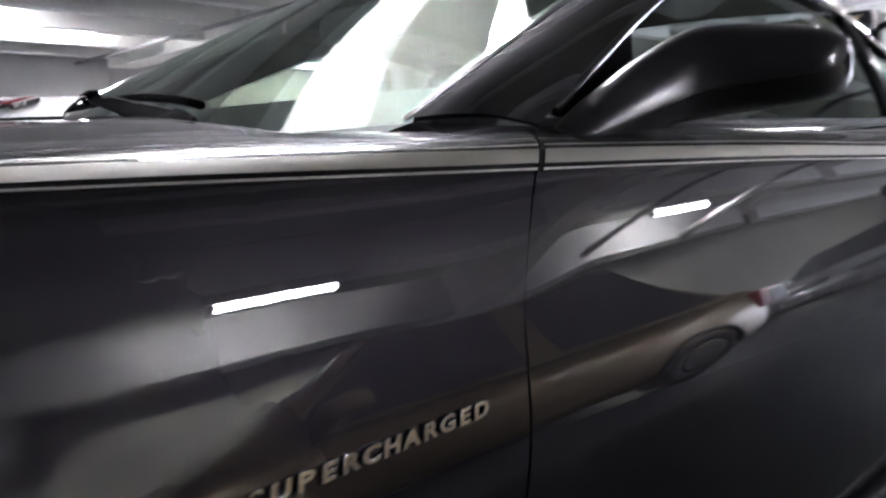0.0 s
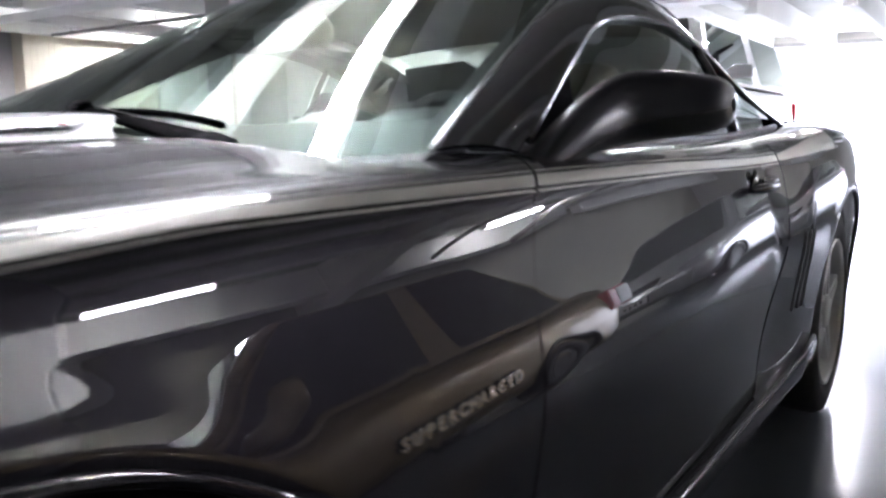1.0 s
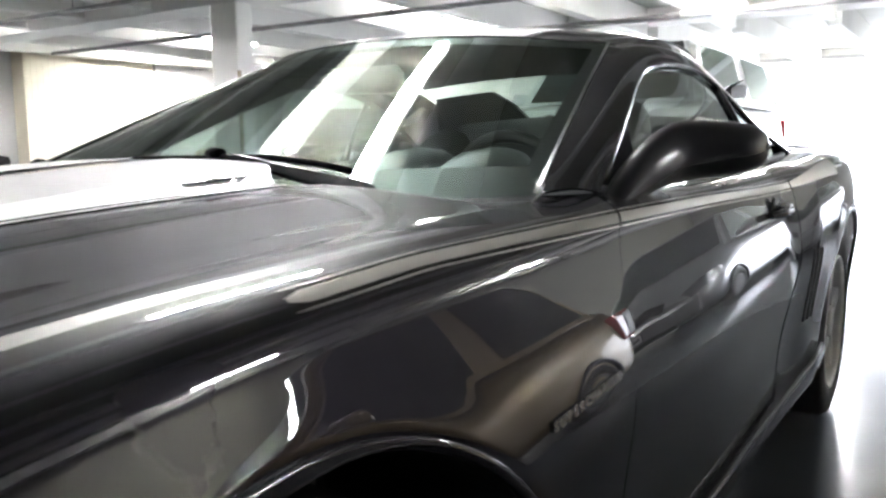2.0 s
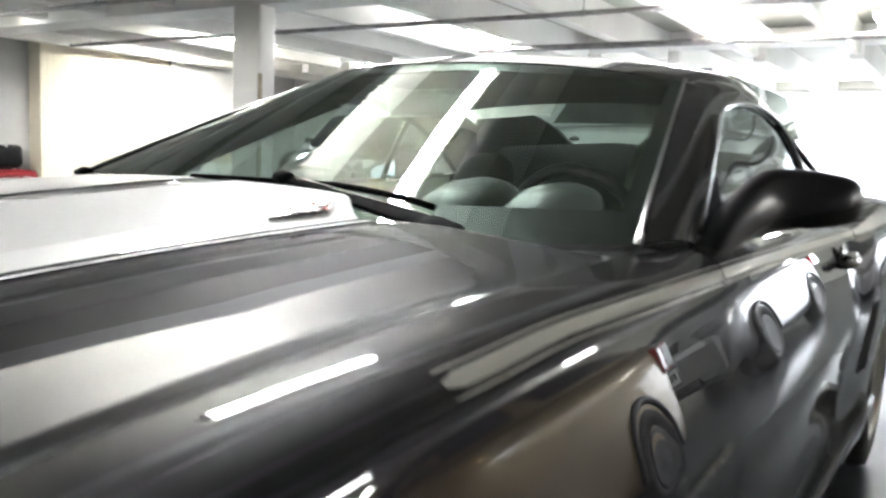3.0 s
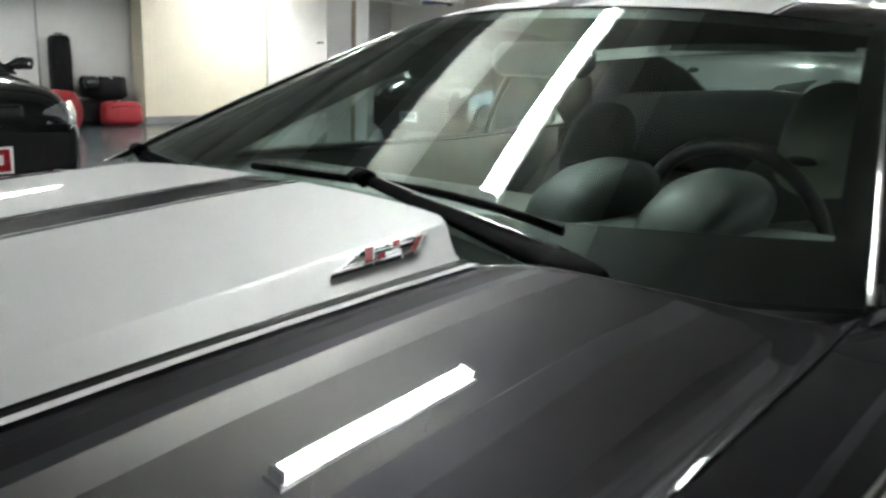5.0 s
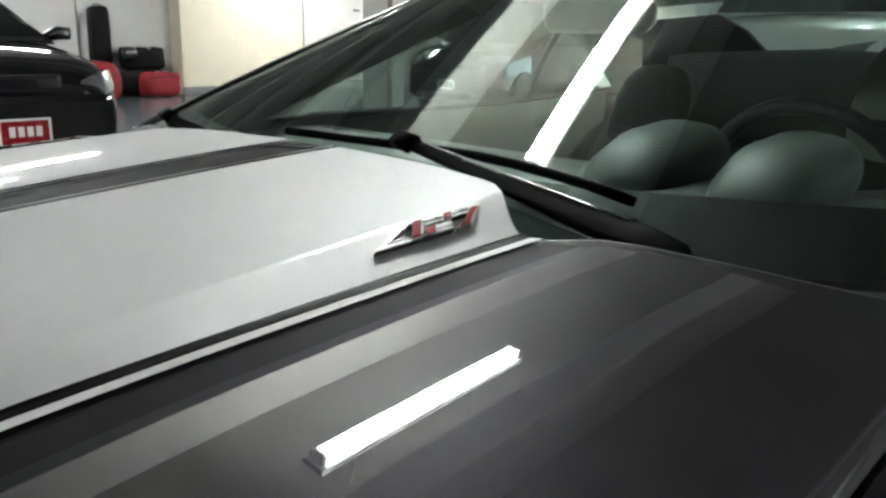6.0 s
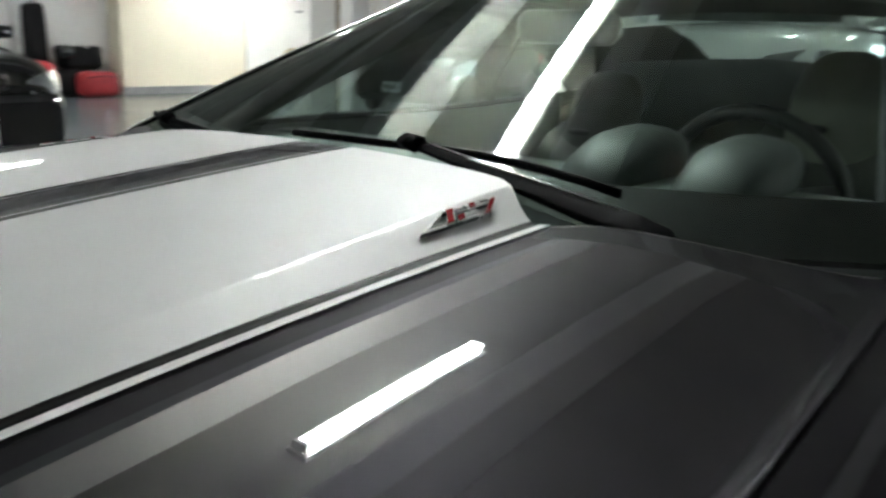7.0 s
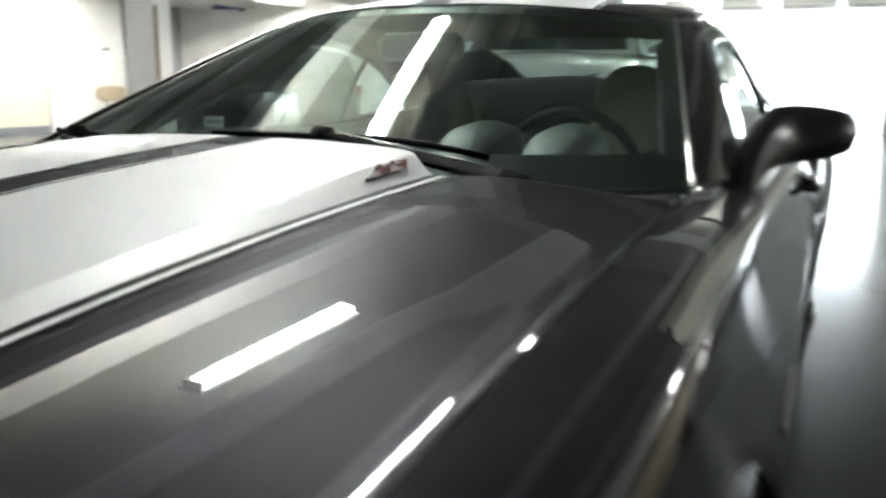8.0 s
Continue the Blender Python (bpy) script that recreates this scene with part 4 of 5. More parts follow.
# wipers
def wiper(pivot, tip, blade):
    """A flat tapered arm from its pivot to its tip, with a blade behind it."""
    p, q = Vector(pivot), Vector(tip)
    t = (q - p).normalized()
    up = Vector((0, -0.5, 0.86))
    w = t.cross(up).normalized()
    up = w.cross(t)
    arm = part("wiper_arm", ring_loft([(p.lerp(q, s), w * a, up * b) for s, a, b in ((-0.06, 0.010, 0.004), (-0.04, 0.016, 0.007), (0.05, 0.019, 0.009), (0.11, 0.019, 0.009), (0.12, 0.016, 0.006), (0.16, 0.0185, 0.006), (0.3, 0.017, 0.005), (0.6, 0.011, 0.004), (0.95, 0.007, 0.003), (1.0, 0.005, 0.002))], 16, 4.0), M_WIPER, coupe, "flat black wiper arm")
    # added chrome line that stands for the glint on the arm's upper edge
    part("arm_glint", tube([p.lerp(q, s) + up * 0.006 + w * (0.016 if w.y > 0 else -0.016) * (1 - 0.6 * s) for s in np.linspace(0.12, 0.94, 8)], 0.0011, 8), M_CHROME, arm, "chrome line as glint along the upper edge")
    part("wiper_blade", tube(blade, 0.006, 8), M_WIPER, arm, "black rubber wiper blade")
    part("pivot_cap", ring_loft([(p - up * 0.03, w * 0.012, t * 0.012), (p + up * 0.005, w * 0.011, t * 0.011), (p + up * 0.007, w * 0.007, t * 0.007)], 20, 2.0), M_WIPER, arm)
    part("arm_clip", ring_loft([(p.lerp(q, 0.93) + up * 0.004, w * 0.014, up * 0.008), (p.lerp(q, 1.02) + up * 0.003, w * 0.012, up * 0.007)], 12, 4.0), M_WIPER, arm)


def on_screen(x, v, out):
    return windscreen(np.array(x / (0.775 - 0.18 * v)), np.array(float(v)), out)


wiper((0.512, 0.535, 0.984), (0.10, 0.588, 1.043),
      [(x, 0.602 - 0.02 * (x - 0.2) ** 2, z) for x, z in zip(np.linspace(0.44, -0.16, 12), 0.012 + spline([-0.2, 0.0, 0.2, 0.35, 0.45], [1.020, 1.022, 1.024, 1.014, 0.998])(np.linspace(0.44, -0.16, 12)))])
wiper((-0.06, 0.53, 0.985), (-0.62, 0.65, 1.018), [tuple(on_screen(x, 0.085, 0.012)) for x in np.linspace(-0.16, -0.74, 12)])

part("cowl_end", ring_loft([((x, y, z), (0, 0.045 * a, 0.012 * a), (0, -0.006, 0.016 * a)) for x, y, z, a in ((-0.50, 0.53, 0.962, 0.4), (-0.58, 0.565, 0.972, 0.9), (-0.66, 0.605, 0.974, 1.0), (-0.72, 0.64, 0.972, 0.8), (-0.755, 0.665, 0.968, 0.3))], 20, 3.0), M_BLACK, coupe, "black moulded cowl end")

# badges
def place_text(name, me, mat, origin, right, up, parent, label):
    r, u = Vector(right).normalized(), Vector(up)
    n = r.cross(u).normalized()
    u = n.cross(r)
    ob = part(name, me, mat, None, label)
    ob.matrix_world = Matrix((( *r, 0), (*u, 0), (*n, 0), (0, 0, 0, 1))).transposed()
    ob.matrix_world.translation = origin
    bpy.context.view_layer.update()
    ob.parent = parent
    ob.matrix_parent_inverse = parent.matrix_world.inverted()
    return ob


def frame_on_slope(y):
    x = 0.378
    z = float(bonnet_z(np.array(x), np.array(y)))
    dx = (float(bonnet_z(np.array(x + 0.01), np.array(y))) - float(bonnet_z(np.array(x - 0.01), np.array(y)))) / 0.02
    dy = (float(bonnet_z(np.array(x), np.array(y + 0.05))) - float(bonnet_z(np.array(x), np.array(y - 0.05)))) / 0.1
    return Vector((x, y, z)), Vector((0, 1, dy)), Vector((-1, 0, -dx))


# strokes of the badge digits and of their red infill, in thousandths of its length and height
DIGITS = [(((0, 40), (410, 40), (410, 150), (30, 150)), ((0, 40), (55, 40), (315, 1000), (262, 1000)), ((90, 210), (250, 210), (255, 290), (95, 290)), ((262, 880), (330, 880), (330, 1000), (262, 1000)), ((396, 150), (412, 150), (412, 950), (396, 950))),
          (((420, 890), (690, 890), (690, 1000), (420, 1000)), ((420, 640), (700, 640), (700, 740), (420, 740)), ((430, 380), (690, 380), (690, 470), (430, 470)), ((430, 30), (710, 30), (710, 150), (430, 150)), ((530, 220), (700, 220), (700, 300), (530, 300))),
          (((700, 890), (1000, 890), (1000, 1000), (700, 1000)), ((700, 690), (880, 690), (890, 780), (700, 780)), ((745, 0), (768, 0), (905, 700), (880, 700)), ((868, 0), (890, 0), (1000, 890), (978, 890)))]
REDS = [((310, 120), (396, 120), (396, 960), (310, 960)), ((610, 660), (690, 660), (690, 960), (610, 960)), ((440, 60), (530, 60), (530, 430), (440, 430)), ((772, 20), (866, 20), (976, 880), (900, 880))]


def badge_mesh(strokes, z0, z1, lx=0.154, ly=0.022, lean=0.0):
    verts, faces = [], []
    for st in strokes:
        n, b0 = len(st), len(verts)
        for z in (z0, z1 + 0.0002 * (b0 // n)):
            verts += [(((u_ / 1000 - 0.5) * (1 - lean) + lean * (v_ / 1000 - 0.5)) * lx, (v_ / 1000 - 0.5) * ly, z) for u_, v_ in st]
        faces.append(tuple(b0 + n + i for i in range(n)))
        faces += [(b0 + i, b0 + (i + 1) % n, b0 + n + (i + 1) % n, b0 + n + i) for i in range(n)]
    bm = bmesh.new()
    me = mesh_of("badge", verts, faces, False)
    bm.from_mesh(me)
    bmesh.ops.recalc_face_normals(bm, faces=bm.faces)
    bm.to_mesh(me)
    bm.free()
    return me


for k in (1, -1):
    o, r, u_ = frame_on_slope(0.353)
    if k < 0:
        o, r, u_ = Vector((-o.x, o.y, o.z)), Vector((r.x, -r.y, -r.z)), Vector((-u_.x, u_.y, u_.z))
    n = r.cross(u_).normalized()
    for st, nm in zip(DIGITS, "427"):
        wide = []
        for q in st:
            cx, cy = sum(p[0] for p in q) / 4, sum(p[1] for p in q) / 4
            wide.append(tuple((p[0] + (5 if p[0] > cx else -5), p[1] + (26 if p[1] > cy else -26)) for p in q))
        place_text("badge_backing", badge_mesh(wide, 0.0, 0.0036, lean=0.13), M_BLACK, o + n * 0.0025, r, u_, bonnet, "black badge base")
        place_text("badge_digit", badge_mesh(st, 0.0, 0.0048, lean=0.13), M_BADGE, o + n * 0.003, r, u_, bonnet, "chrome badge digit " + nm)
    for st in REDS:
        place_text("badge_enamel", badge_mesh([st], 0.0052, 0.0066, lean=0.13), M_RED, o + n * 0.003, r, u_, bonnet, "red enamel infill")
    # word badge on the wing, letter by letter
    for i, ch in enumerate("SUPERCHARGED"):
        y = 0.345 + (i + 0.5) * 0.238 / 12
        if k < 0:
            y = 0.345 + (11 - i + 0.5) * 0.238 / 12
        z = 0.717 + (y - 0.345) * 0.035
        p, q = flank(y - 0.01, f_at(y - 0.01, z)), flank(y + 0.01, f_at(y + 0.01, z + 0.001))
        up_ = Vector(flank(y, f_at(y, z + 0.012)) - flank(y, f_at(y, z - 0.012)))
        o = (Vector(p) + Vector(q)) / 2
        r = Vector(q) - Vector(p)
        if k < 0:
            o, r, up_ = Vector((-o.x, o.y, o.z)), Vector((r.x, -r.y, -r.z)), Vector((-up_.x, up_.y, up_.z))
        place_text("badge_letter", text_mesh(ch, 0.0165, 0.0018, 0.0004, 0.25, 1.0, 0.0004), M_DIMCHROME, o + r.cross(up_).normalized() * 0.0025, r, up_, WINGS[k], "chrome badge letter").scale = (1.45, 1, 1)

# cabin
part("dashboard", ring_loft([((x, 0.93 + 0.02 * (abs(x) / 0.7) ** 2, 0.885), (0, 0.30, 0.012), (0, -0.02, 0.075)) for x in np.linspace(-0.72, 0.72, 9)], 28, 3.2), M_DASH, coupe, "charcoal dashboard top")
for cx, hw in ((0.221, 0.082), (0.431, 0.082)):
    part("instrument_hood", ring_loft([((cx, y, z + 0.026), (hw * w, 0, 0), (0, 0.02, 0.062 * w)) for y, z, w in ((0.90, 0.925, 0.55), (0.95, 0.94, 0.85), (1.03, 0.955, 1.0), (1.12, 0.962, 1.0), (1.17, 0.960, 0.92))], 24, 2.3), M_DASHSHADE, coupe, "rounded instrument hood in dash vinyl darkened as shade")
for i in range(9):
    part("demister_slat", block(-0.69 + 0.030 * i, -0.672 + 0.030 * i, 1.01, 1.055, 0.957, 0.9665, 0.001), M_PIPE, coupe, "pale demister slat")
wheel_pts = [Vector((0.36 + 0.18 * math.cos(a), 1.36 - 0.05 * math.sin(a), 0.90 + 0.175 * math.sin(a))) for a in np.linspace(0, 2 * math.pi, 49)]
sw = part("steering_wheel", tube(wheel_pts, 0.016, 10, cap=False), M_BLACK, coupe, "black steering wheel")
part("steering_hub", ring_loft([((0.36, 1.35, 0.90), (0.075, 0, 0), (0, 0, 0.06)), ((0.36, 1.32, 0.90), (0.06, 0, 0), (0, 0, 0.05))], 24), M_BLACK, sw)
for a in (0.2, 2.94, 4.71):
    part("steering_spoke", tube([(0.36 + 0.06 * math.cos(a), 1.35, 0.90 + 0.05 * math.sin(a)), (0.36 + 0.175 * math.cos(a), 1.355 - 0.05 * math.sin(a), 0.90 + 0.17 * math.sin(a))], 0.016, 8), M_PIPE, sw)


def seat(x, y0, wide, back_top, head, pad=M_LEATHER):
    s = part("seat", ring_loft([((x, y0 + t, 0.52 + 0.03 * t), (wide * w, 0, 0), (0, 0, 0.09)) for t, w in ((-0.02, 0.6), (0.03, 1), (0.25, 1), (0.48, 0.95), (0.52, 0.6))], 24, 3.5), M_LEATHER, coupe, "grey leather seat")
    part("backrest", ring_loft([((x, y0 + 0.46 + 0.30 * t, 0.58 + (back_top - 0.58) * t), (wide * w, 0, 0), (0, 0.075 * w, -0.02)) for t, w in ((0, 0.8), (0.1, 1), (0.5, 1.0), (0.85, 0.85), (0.97, 0.7), (1, 0.4))], 24, 3.0), M_LEATHER, s, "grey leather backrest")
    if head:
        # a tall oval pad, rounded on all sides
        z0, high = back_top - 0.17, 0.35
        part("headrest", ring_loft([((x, y0 + 0.63 + 0.13 * t, z0 + high * t), (0.127 * w, 0, 0), (0, 0.055 * w, 0)) for t, w in ((0, 0.35), (0.04, 0.6), (0.12, 0.8), (0.3, 0.97), (0.5, 1.0), (0.7, 0.98), (0.85, 0.86), (0.94, 0.66), (0.985, 0.42), (1, 0.2))], 28, 2.6), pad, s, "grey leather headrest, the driver's paled as if lit")
        part("headrest_slot", ring_loft([((x - 0.045, y0 + 0.620 + 0.001 * t, z0 + 0.15), (w * 0.04, 0, 0), (0, 0, 0.012 * w)) for t, w in ((0, 1), (8, 0.9))], 20), M_BLACK, s, "dark slot in the headrest")


# the driver's headrest takes the paled leather, as if light fell on it
seat(0.36, 1.32, 0.25, 1.02, True, M_LITPAD)
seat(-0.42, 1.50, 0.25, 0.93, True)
seat(0.32, 2.10, 0.27, 0.99, False)
seat(-0.32, 2.10, 0.27, 0.99, False)
part("rear_bench_back", ring_loft([((x, 2.50 + 0.02 * abs(x), 1.02), (0, 0.05, 0.0), (0, 0.03, 0.15 - 0.05 * abs(x))) for x in np.linspace(-0.52, 0.52, 9)], 20, 4.0), M_BENCH, coupe, "dark rear bench backrest")
for k, e in ((1, 0.30), (-1, 0.0)):
    bm = bmesh.new()
    face = bm.faces.new([bm.verts.new(p) for p in ((k * 0.62, 2.47, 1.25), (k * 0.36 + e, 2.50, 1.272), (k * 0.27 + e, 2.52, 1.22), (k * 0.20 + e, 2.54, 1.15), (k * 0.24 + e, 2.54, 1.0), (k * 0.62, 2.52, 0.95))])
    deep = bmesh.ops.extrude_face_region(bm, geom=[face])
    bmesh.ops.translate(bm, vec=(0, 0.03, 0), verts=[v for v in deep["geom"] if isinstance(v, bmesh.types.BMVert)])
    bmesh.ops.recalc_face_normals(bm, faces=bm.faces)
    part("rear_pillar_trim", bm, M_BENCH, coupe, "dark inner rear pillar trim")
part("parcel_shelf", block(-0.62, 0.62, 2.62, 3.0, 0.97, 1.0, 0.01), M_CLOTH, coupe)
part("console", block(-0.09, 0.09, 1.1, 2.2, 0.35, 0.66, 0.03), M_DASH, coupe)
part("rear_view_mirror", ring_loft([((x, 1.20, 1.225), (0, 0.018 * w, 0), (0, 0, 0.035 * w)) for x, w in ((-0.12, 0.5), (-0.10, 1), (0.10, 1), (0.12, 0.5))], 20), M_BLACK, coupe, "interior rear-view mirror")
for k in (1, -1):
    cy = np.linspace(0.70, 2.5, 30)[:, None]
    cz = np.linspace(0, 1, 8)[None, :]
    card = np.stack([k * (G_X(cy) - 0.035 + 0 * cz), cy + 0 * cz, 0.30 + (G_Z(cy) - 0.005 - 0.30) * cz], -1)
    sheet("door_card", card, M_DASH, coupe, "charcoal inner door panel", thick=0.003)
HL = np.stack(np.meshgrid(np.linspace(-0.56, 0.56, 12), np.linspace(1.40, 2.30, 16), indexing="ij"), -1)
sheet("headliner", np.concatenate([HL, (ROOF_Z(HL[..., 1]) - 0.035 - 0.03 * (HL[..., 0] / 0.56) ** 2)[..., None]], -1), M_CLOTH, coupe, "dark cabin headliner", thick=0.003)


# ---- other vehicles ----
def vehicle(name, label, L, W, H, paint, m, bonnet_h, belt, nose, screen0, screen1, roof_end, tail0, boot_h, lamps=True, plate="white", grille_drop=0.27):
    """A parked car, nose towards -y, wheels on z = 0, its middle at the origin."""
    v = thing(name, label, "car", "parked cars")
    y0 = -L / 2
    hw = W / 2
    top = spline([0, nose, screen0 - 0.02, screen0 + 0.25, tail0, L - 0.04, L], [bonnet_h - 0.24, bonnet_h - 0.05, bonnet_h + 0.04, belt, belt, boot_h, boot_h - 0.12])
    wid = spline([0, 0.12, 0.5, 1.2, L - 0.8, L - 0.15, L], [hw * 0.72, hw * 0.86, hw * 0.96, hw, hw, hw * 0.93, hw * 0.82])
    low = spline([0, 0.3, L - 0.3, L], [0.30, 0.22, 0.22, 0.32])
    ts = np.unique(np.concatenate([np.linspace(0, L, 70), [nose, screen0]]))
    n = 33
    a = np.linspace(0, 1, n)
    P = np.zeros((len(ts), n, 3))
    for i, t in enumerate(ts):
        w, zt, zl = float(wid(t)), float(top(t)), float(low(t))
        prof = catmull([(-w * 0.86, zl), (-w * 0.98, zl + 0.12), (-w, zl + (zt - zl) * 0.55), (-w * 0.93, zt - 0.06), (-w * 0.72, zt), (0, zt + 0.03),
                        (w * 0.72, zt), (w * 0.93, zt - 0.06), (w, zl + (zt - zl) * 0.55), (w * 0.98, zl + 0.12), (w * 0.86, zl)], n)
        P[i, :, 0], P[i, :, 1], P[i, :, 2] = prof[:, 0], y0 + t, prof[:, 1]
    verts = P.reshape(-1, 3)
    faces = grid_faces(len(ts), n, True) + [tuple(range(n)), tuple((len(ts) - 1) * n + k for k in range(n))[::-1]]
    faces += [((i + 1) * n, i * n, i * n + n - 1, (i + 1) * n + n - 1) for i in range(len(ts) - 1)]
    body = part("body", mesh_of("body", verts, faces), paint, v, "", 0, 50)
    # greenhouse
    ring = lambda t, w, z: [(-w, y0 + t, z), (w, y0 + t, z)]
    bw, rw = hw * 0.90, hw * 0.70

    def glass_sheet(nm, corners, inset, lab):
        c = [np.array(p, float) for p in corners]
        g = np.zeros((8, 6, 3))
        for i in range(8):
            for j in range(6):
                s, t = inset + (1 - 2 * inset) * i / 7, inset + (1 - 2 * inset) * j / 5
                g[i, j] = (c[0] * (1 - s) + c[1] * s) * (1 - t) + (c[3] * (1 - s) + c[2] * s) * t
        mid = np.mean(c, 0) - np.array([0, 0, belt - 0.3])
        nn = np.cross(c[1] - c[0], c[3] - c[0])
        nn = nn / np.linalg.norm(nn)
        if nn[2] < 0:
            nn = -nn
        return sheet(nm, g + nn * 0.004, M_CARGLASS, v, lab, thick=0.0)
    b_f, r_f, r_r, b_r = screen0, screen1, roof_end, tail0
    zb = belt - 0.02
    BL_, BR_ = (-bw, y0 + b_f, zb), (bw, y0 + b_f, zb)
    TL_, TR_ = (-rw, y0 + r_f, H - 0.05), (rw, y0 + r_f, H - 0.05)
    UL_, UR_ = (-rw, y0 + r_r, H - 0.05), (rw, y0 + r_r, H - 0.05)
    DL_, DR_ = (-bw, y0 + b_r, zb), (bw, y0 + b_r, zb)
    bm = bmesh.new()
    vs = [bm.verts.new(p) for p in (BL_, BR_, TL_, TR_, UL_, UR_, DL_, DR_)]
    for q in ((0, 1, 3, 2), (2, 3, 5, 4), (4, 5, 7, 6), (0, 2, 4, 6), (1, 7, 5, 3)):
        bm.faces.new([vs[k] for k in q])
    bmesh.ops.recalc_face_normals(bm, faces=bm.faces)
    bmesh.ops.bevel(bm, geom=[e for e in bm.edges if not e.is_boundary], offset=0.05, segments=3, affect="EDGES")
    part("cabin_shell", bm, paint, v, "", 0, 40)
    glass_sheet("windscreen", (BL_, BR_, TR_, TL_), 0.06, "dark windscreen")
    glass_sheet("rear_window", (DL_, DR_, UR_, UL_), 0.08, "dark rear window")
    for s in (0, 1):
        A = [(BL_, DL_, UL_, TL_), (BR_, DR_, UR_, TR_)][s]
        c = [np.array(p) for p in A]
        for k in (0, 1):
            lo_, hi_ = (0.03, 0.49) if k == 0 else (0.53, 0.97)
            q = [c[0] + (c[1] - c[0]) * lo_, c[0] + (c[1] - c[0]) * hi_, c[3] + (c[2] - c[3]) * hi_, c[3] + (c[2] - c[3]) * lo_]
            glass_sheet("side_window", q, 0.06, "dark side window")
    # wheels
    for t in (0.19 * L, 0.80 * L):
        for s in (-1, 1):
            w = part("wheel", lathe([(-0.10, 0.21), (-0.11, 0.28), (-0.09, 0.318), (0.09, 0.318), (0.11, 0.28), (0.10, 0.21), (0.06, 0.20), (0.075, 0.08), (0.08, 0.0)], 40), M_RUBBER)
            w.matrix_world = pose(s * (hw - 0.10), y0 + t, 0.318, 0, 0, 0 if s > 0 else 180)
            bpy.context.view_layer.update()
            w.parent = v
            r = part("rim", lathe([(0.085, 0.205), (0.105, 0.20), (0.09, 0.16), (0.10, 0.06), (0.105, 0.0)], 30), M_HUBCAP)
            r.parent = w
            part("wheel_arch", tube([(s * (hw - 0.005), y0 + t + 0.36 * math.cos(a), 0.31 + 0.36 * math.sin(a)) for a in np.linspace(0, math.pi, 20)], 0.025, 8), M_BLACK, v)
    # front: lamps, grille, bumper, plate; rear: lamps
    for s in (-1, 1):
        zc = bonnet_h - 0.25
        part("headlight", ring_loft([((s * hw * 0.50, y0 + 0.035, zc - 0.01), (0.03, 0, 0), (0, 0.02, 0.03)), ((s * hw * 0.60, y0 + 0.04, zc), (0.07, 0.03, 0), (0, 0.035, 0.072)),
                                     ((s * hw * 0.78, y0 + 0.13, zc + 0.025), (0.07, 0.07 * s, 0), (0, 0.06, 0.085)), ((s * hw * 0.90, y0 + 0.28, zc + 0.055), (0.035, 0.06 * s, 0), (0, 0.04, 0.06)),
                                     ((s * hw * 0.945, y0 + 0.42, zc + 0.085), (0.01, 0.02, 0), (0, 0.02, 0.02))], 24), M_LAMP, v, "clear headlight")
        part("fog_lamp", lathe([(0, 0.05), (0.02, 0.05), (0.025, 0.0)], 18), M_LAMP, v).matrix_world = pose(s * hw * 0.62, y0 + 0.03, 0.36, 0, 0, -90)
        part("tail_light", block(min(s * hw * 0.55, s * (hw - 0.03)), max(s * hw * 0.55, s * (hw - 0.03)), L / 2 - 0.28, L / 2 + 0.012, boot_h - 0.32, boot_h - 0.10, 0.03), M_TAIL, v, "red tail light")
        part("reversing_lens", block(min(s * hw * 0.75, s * (hw - 0.022)), max(s * hw * 0.75, s * (hw - 0.022)), L / 2 - 0.16, L / 2 + 0.02, boot_h - 0.30, boot_h - 0.12, 0.02), M_PLATE, v, "white reversing lens")
        mr = part("door_mirror", ring_loft([((s * (hw * 0.90), y0 + screen0 + 0.42, belt + 0.02), (0, 0.03, 0), (0, 0, 0.03)), ((s * (hw + 0.05), y0 + screen0 + 0.42, belt + 0.07), (0, 0.06, 0), (0, 0, 0.06)), ((s * (hw + 0.17), y0 + screen0 + 0.44, belt + 0.07), (0, 0.05, 0), (0, 0, 0.055)), ((s * (hw + 0.19), y0 + screen0 + 0.45, belt + 0.07), (0, 0.02, 0), (0, 0, 0.03))], 20), paint, v, "door mirror")
    part("grille", block(-hw * 0.34, hw * 0.34, y0 - 0.012, y0 + 0.1, bonnet_h - grille_drop, bonnet_h - grille_drop + 0.12, 0.03), M_GLOSSBLACK, v, "dark grille")
    part("bumper", block(-hw * 0.76, hw * 0.76, y0 - 0.03, y0 + 0.18, 0.30, bonnet_h - 0.28, 0.07), paint, v)
    part("lower_intake", block(-hw * 0.45, hw * 0.45, y0 - 0.036, y0 + 0.1, 0.26, 0.36, 0.02), M_BLACK, v)
    p = part("number_plate", block(-0.16, 0.16, y0 - 0.05, y0 - 0.034, 0.40, 0.56, 0.004), M_PLATE if plate == "white" else M_RED, v, "red number plate with pale markings" if plate == "red" else "white number plate")
    part("plate_frame", block(-0.18, 0.18, y0 - 0.046, y0 - 0.032, 0.385, 0.575, 0.004), M_PLATE if plate == "red" else M_BLACK, p)
    for i in range(4):
        part("plate_bar", block(-0.11 + 0.06 * i, -0.07 + 0.06 * i, y0 - 0.054, y0 - 0.049, 0.45, 0.52, 0.001), M_PLATE if plate == "red" else M_BLACK, p)
    v.matrix_world = m
    return v


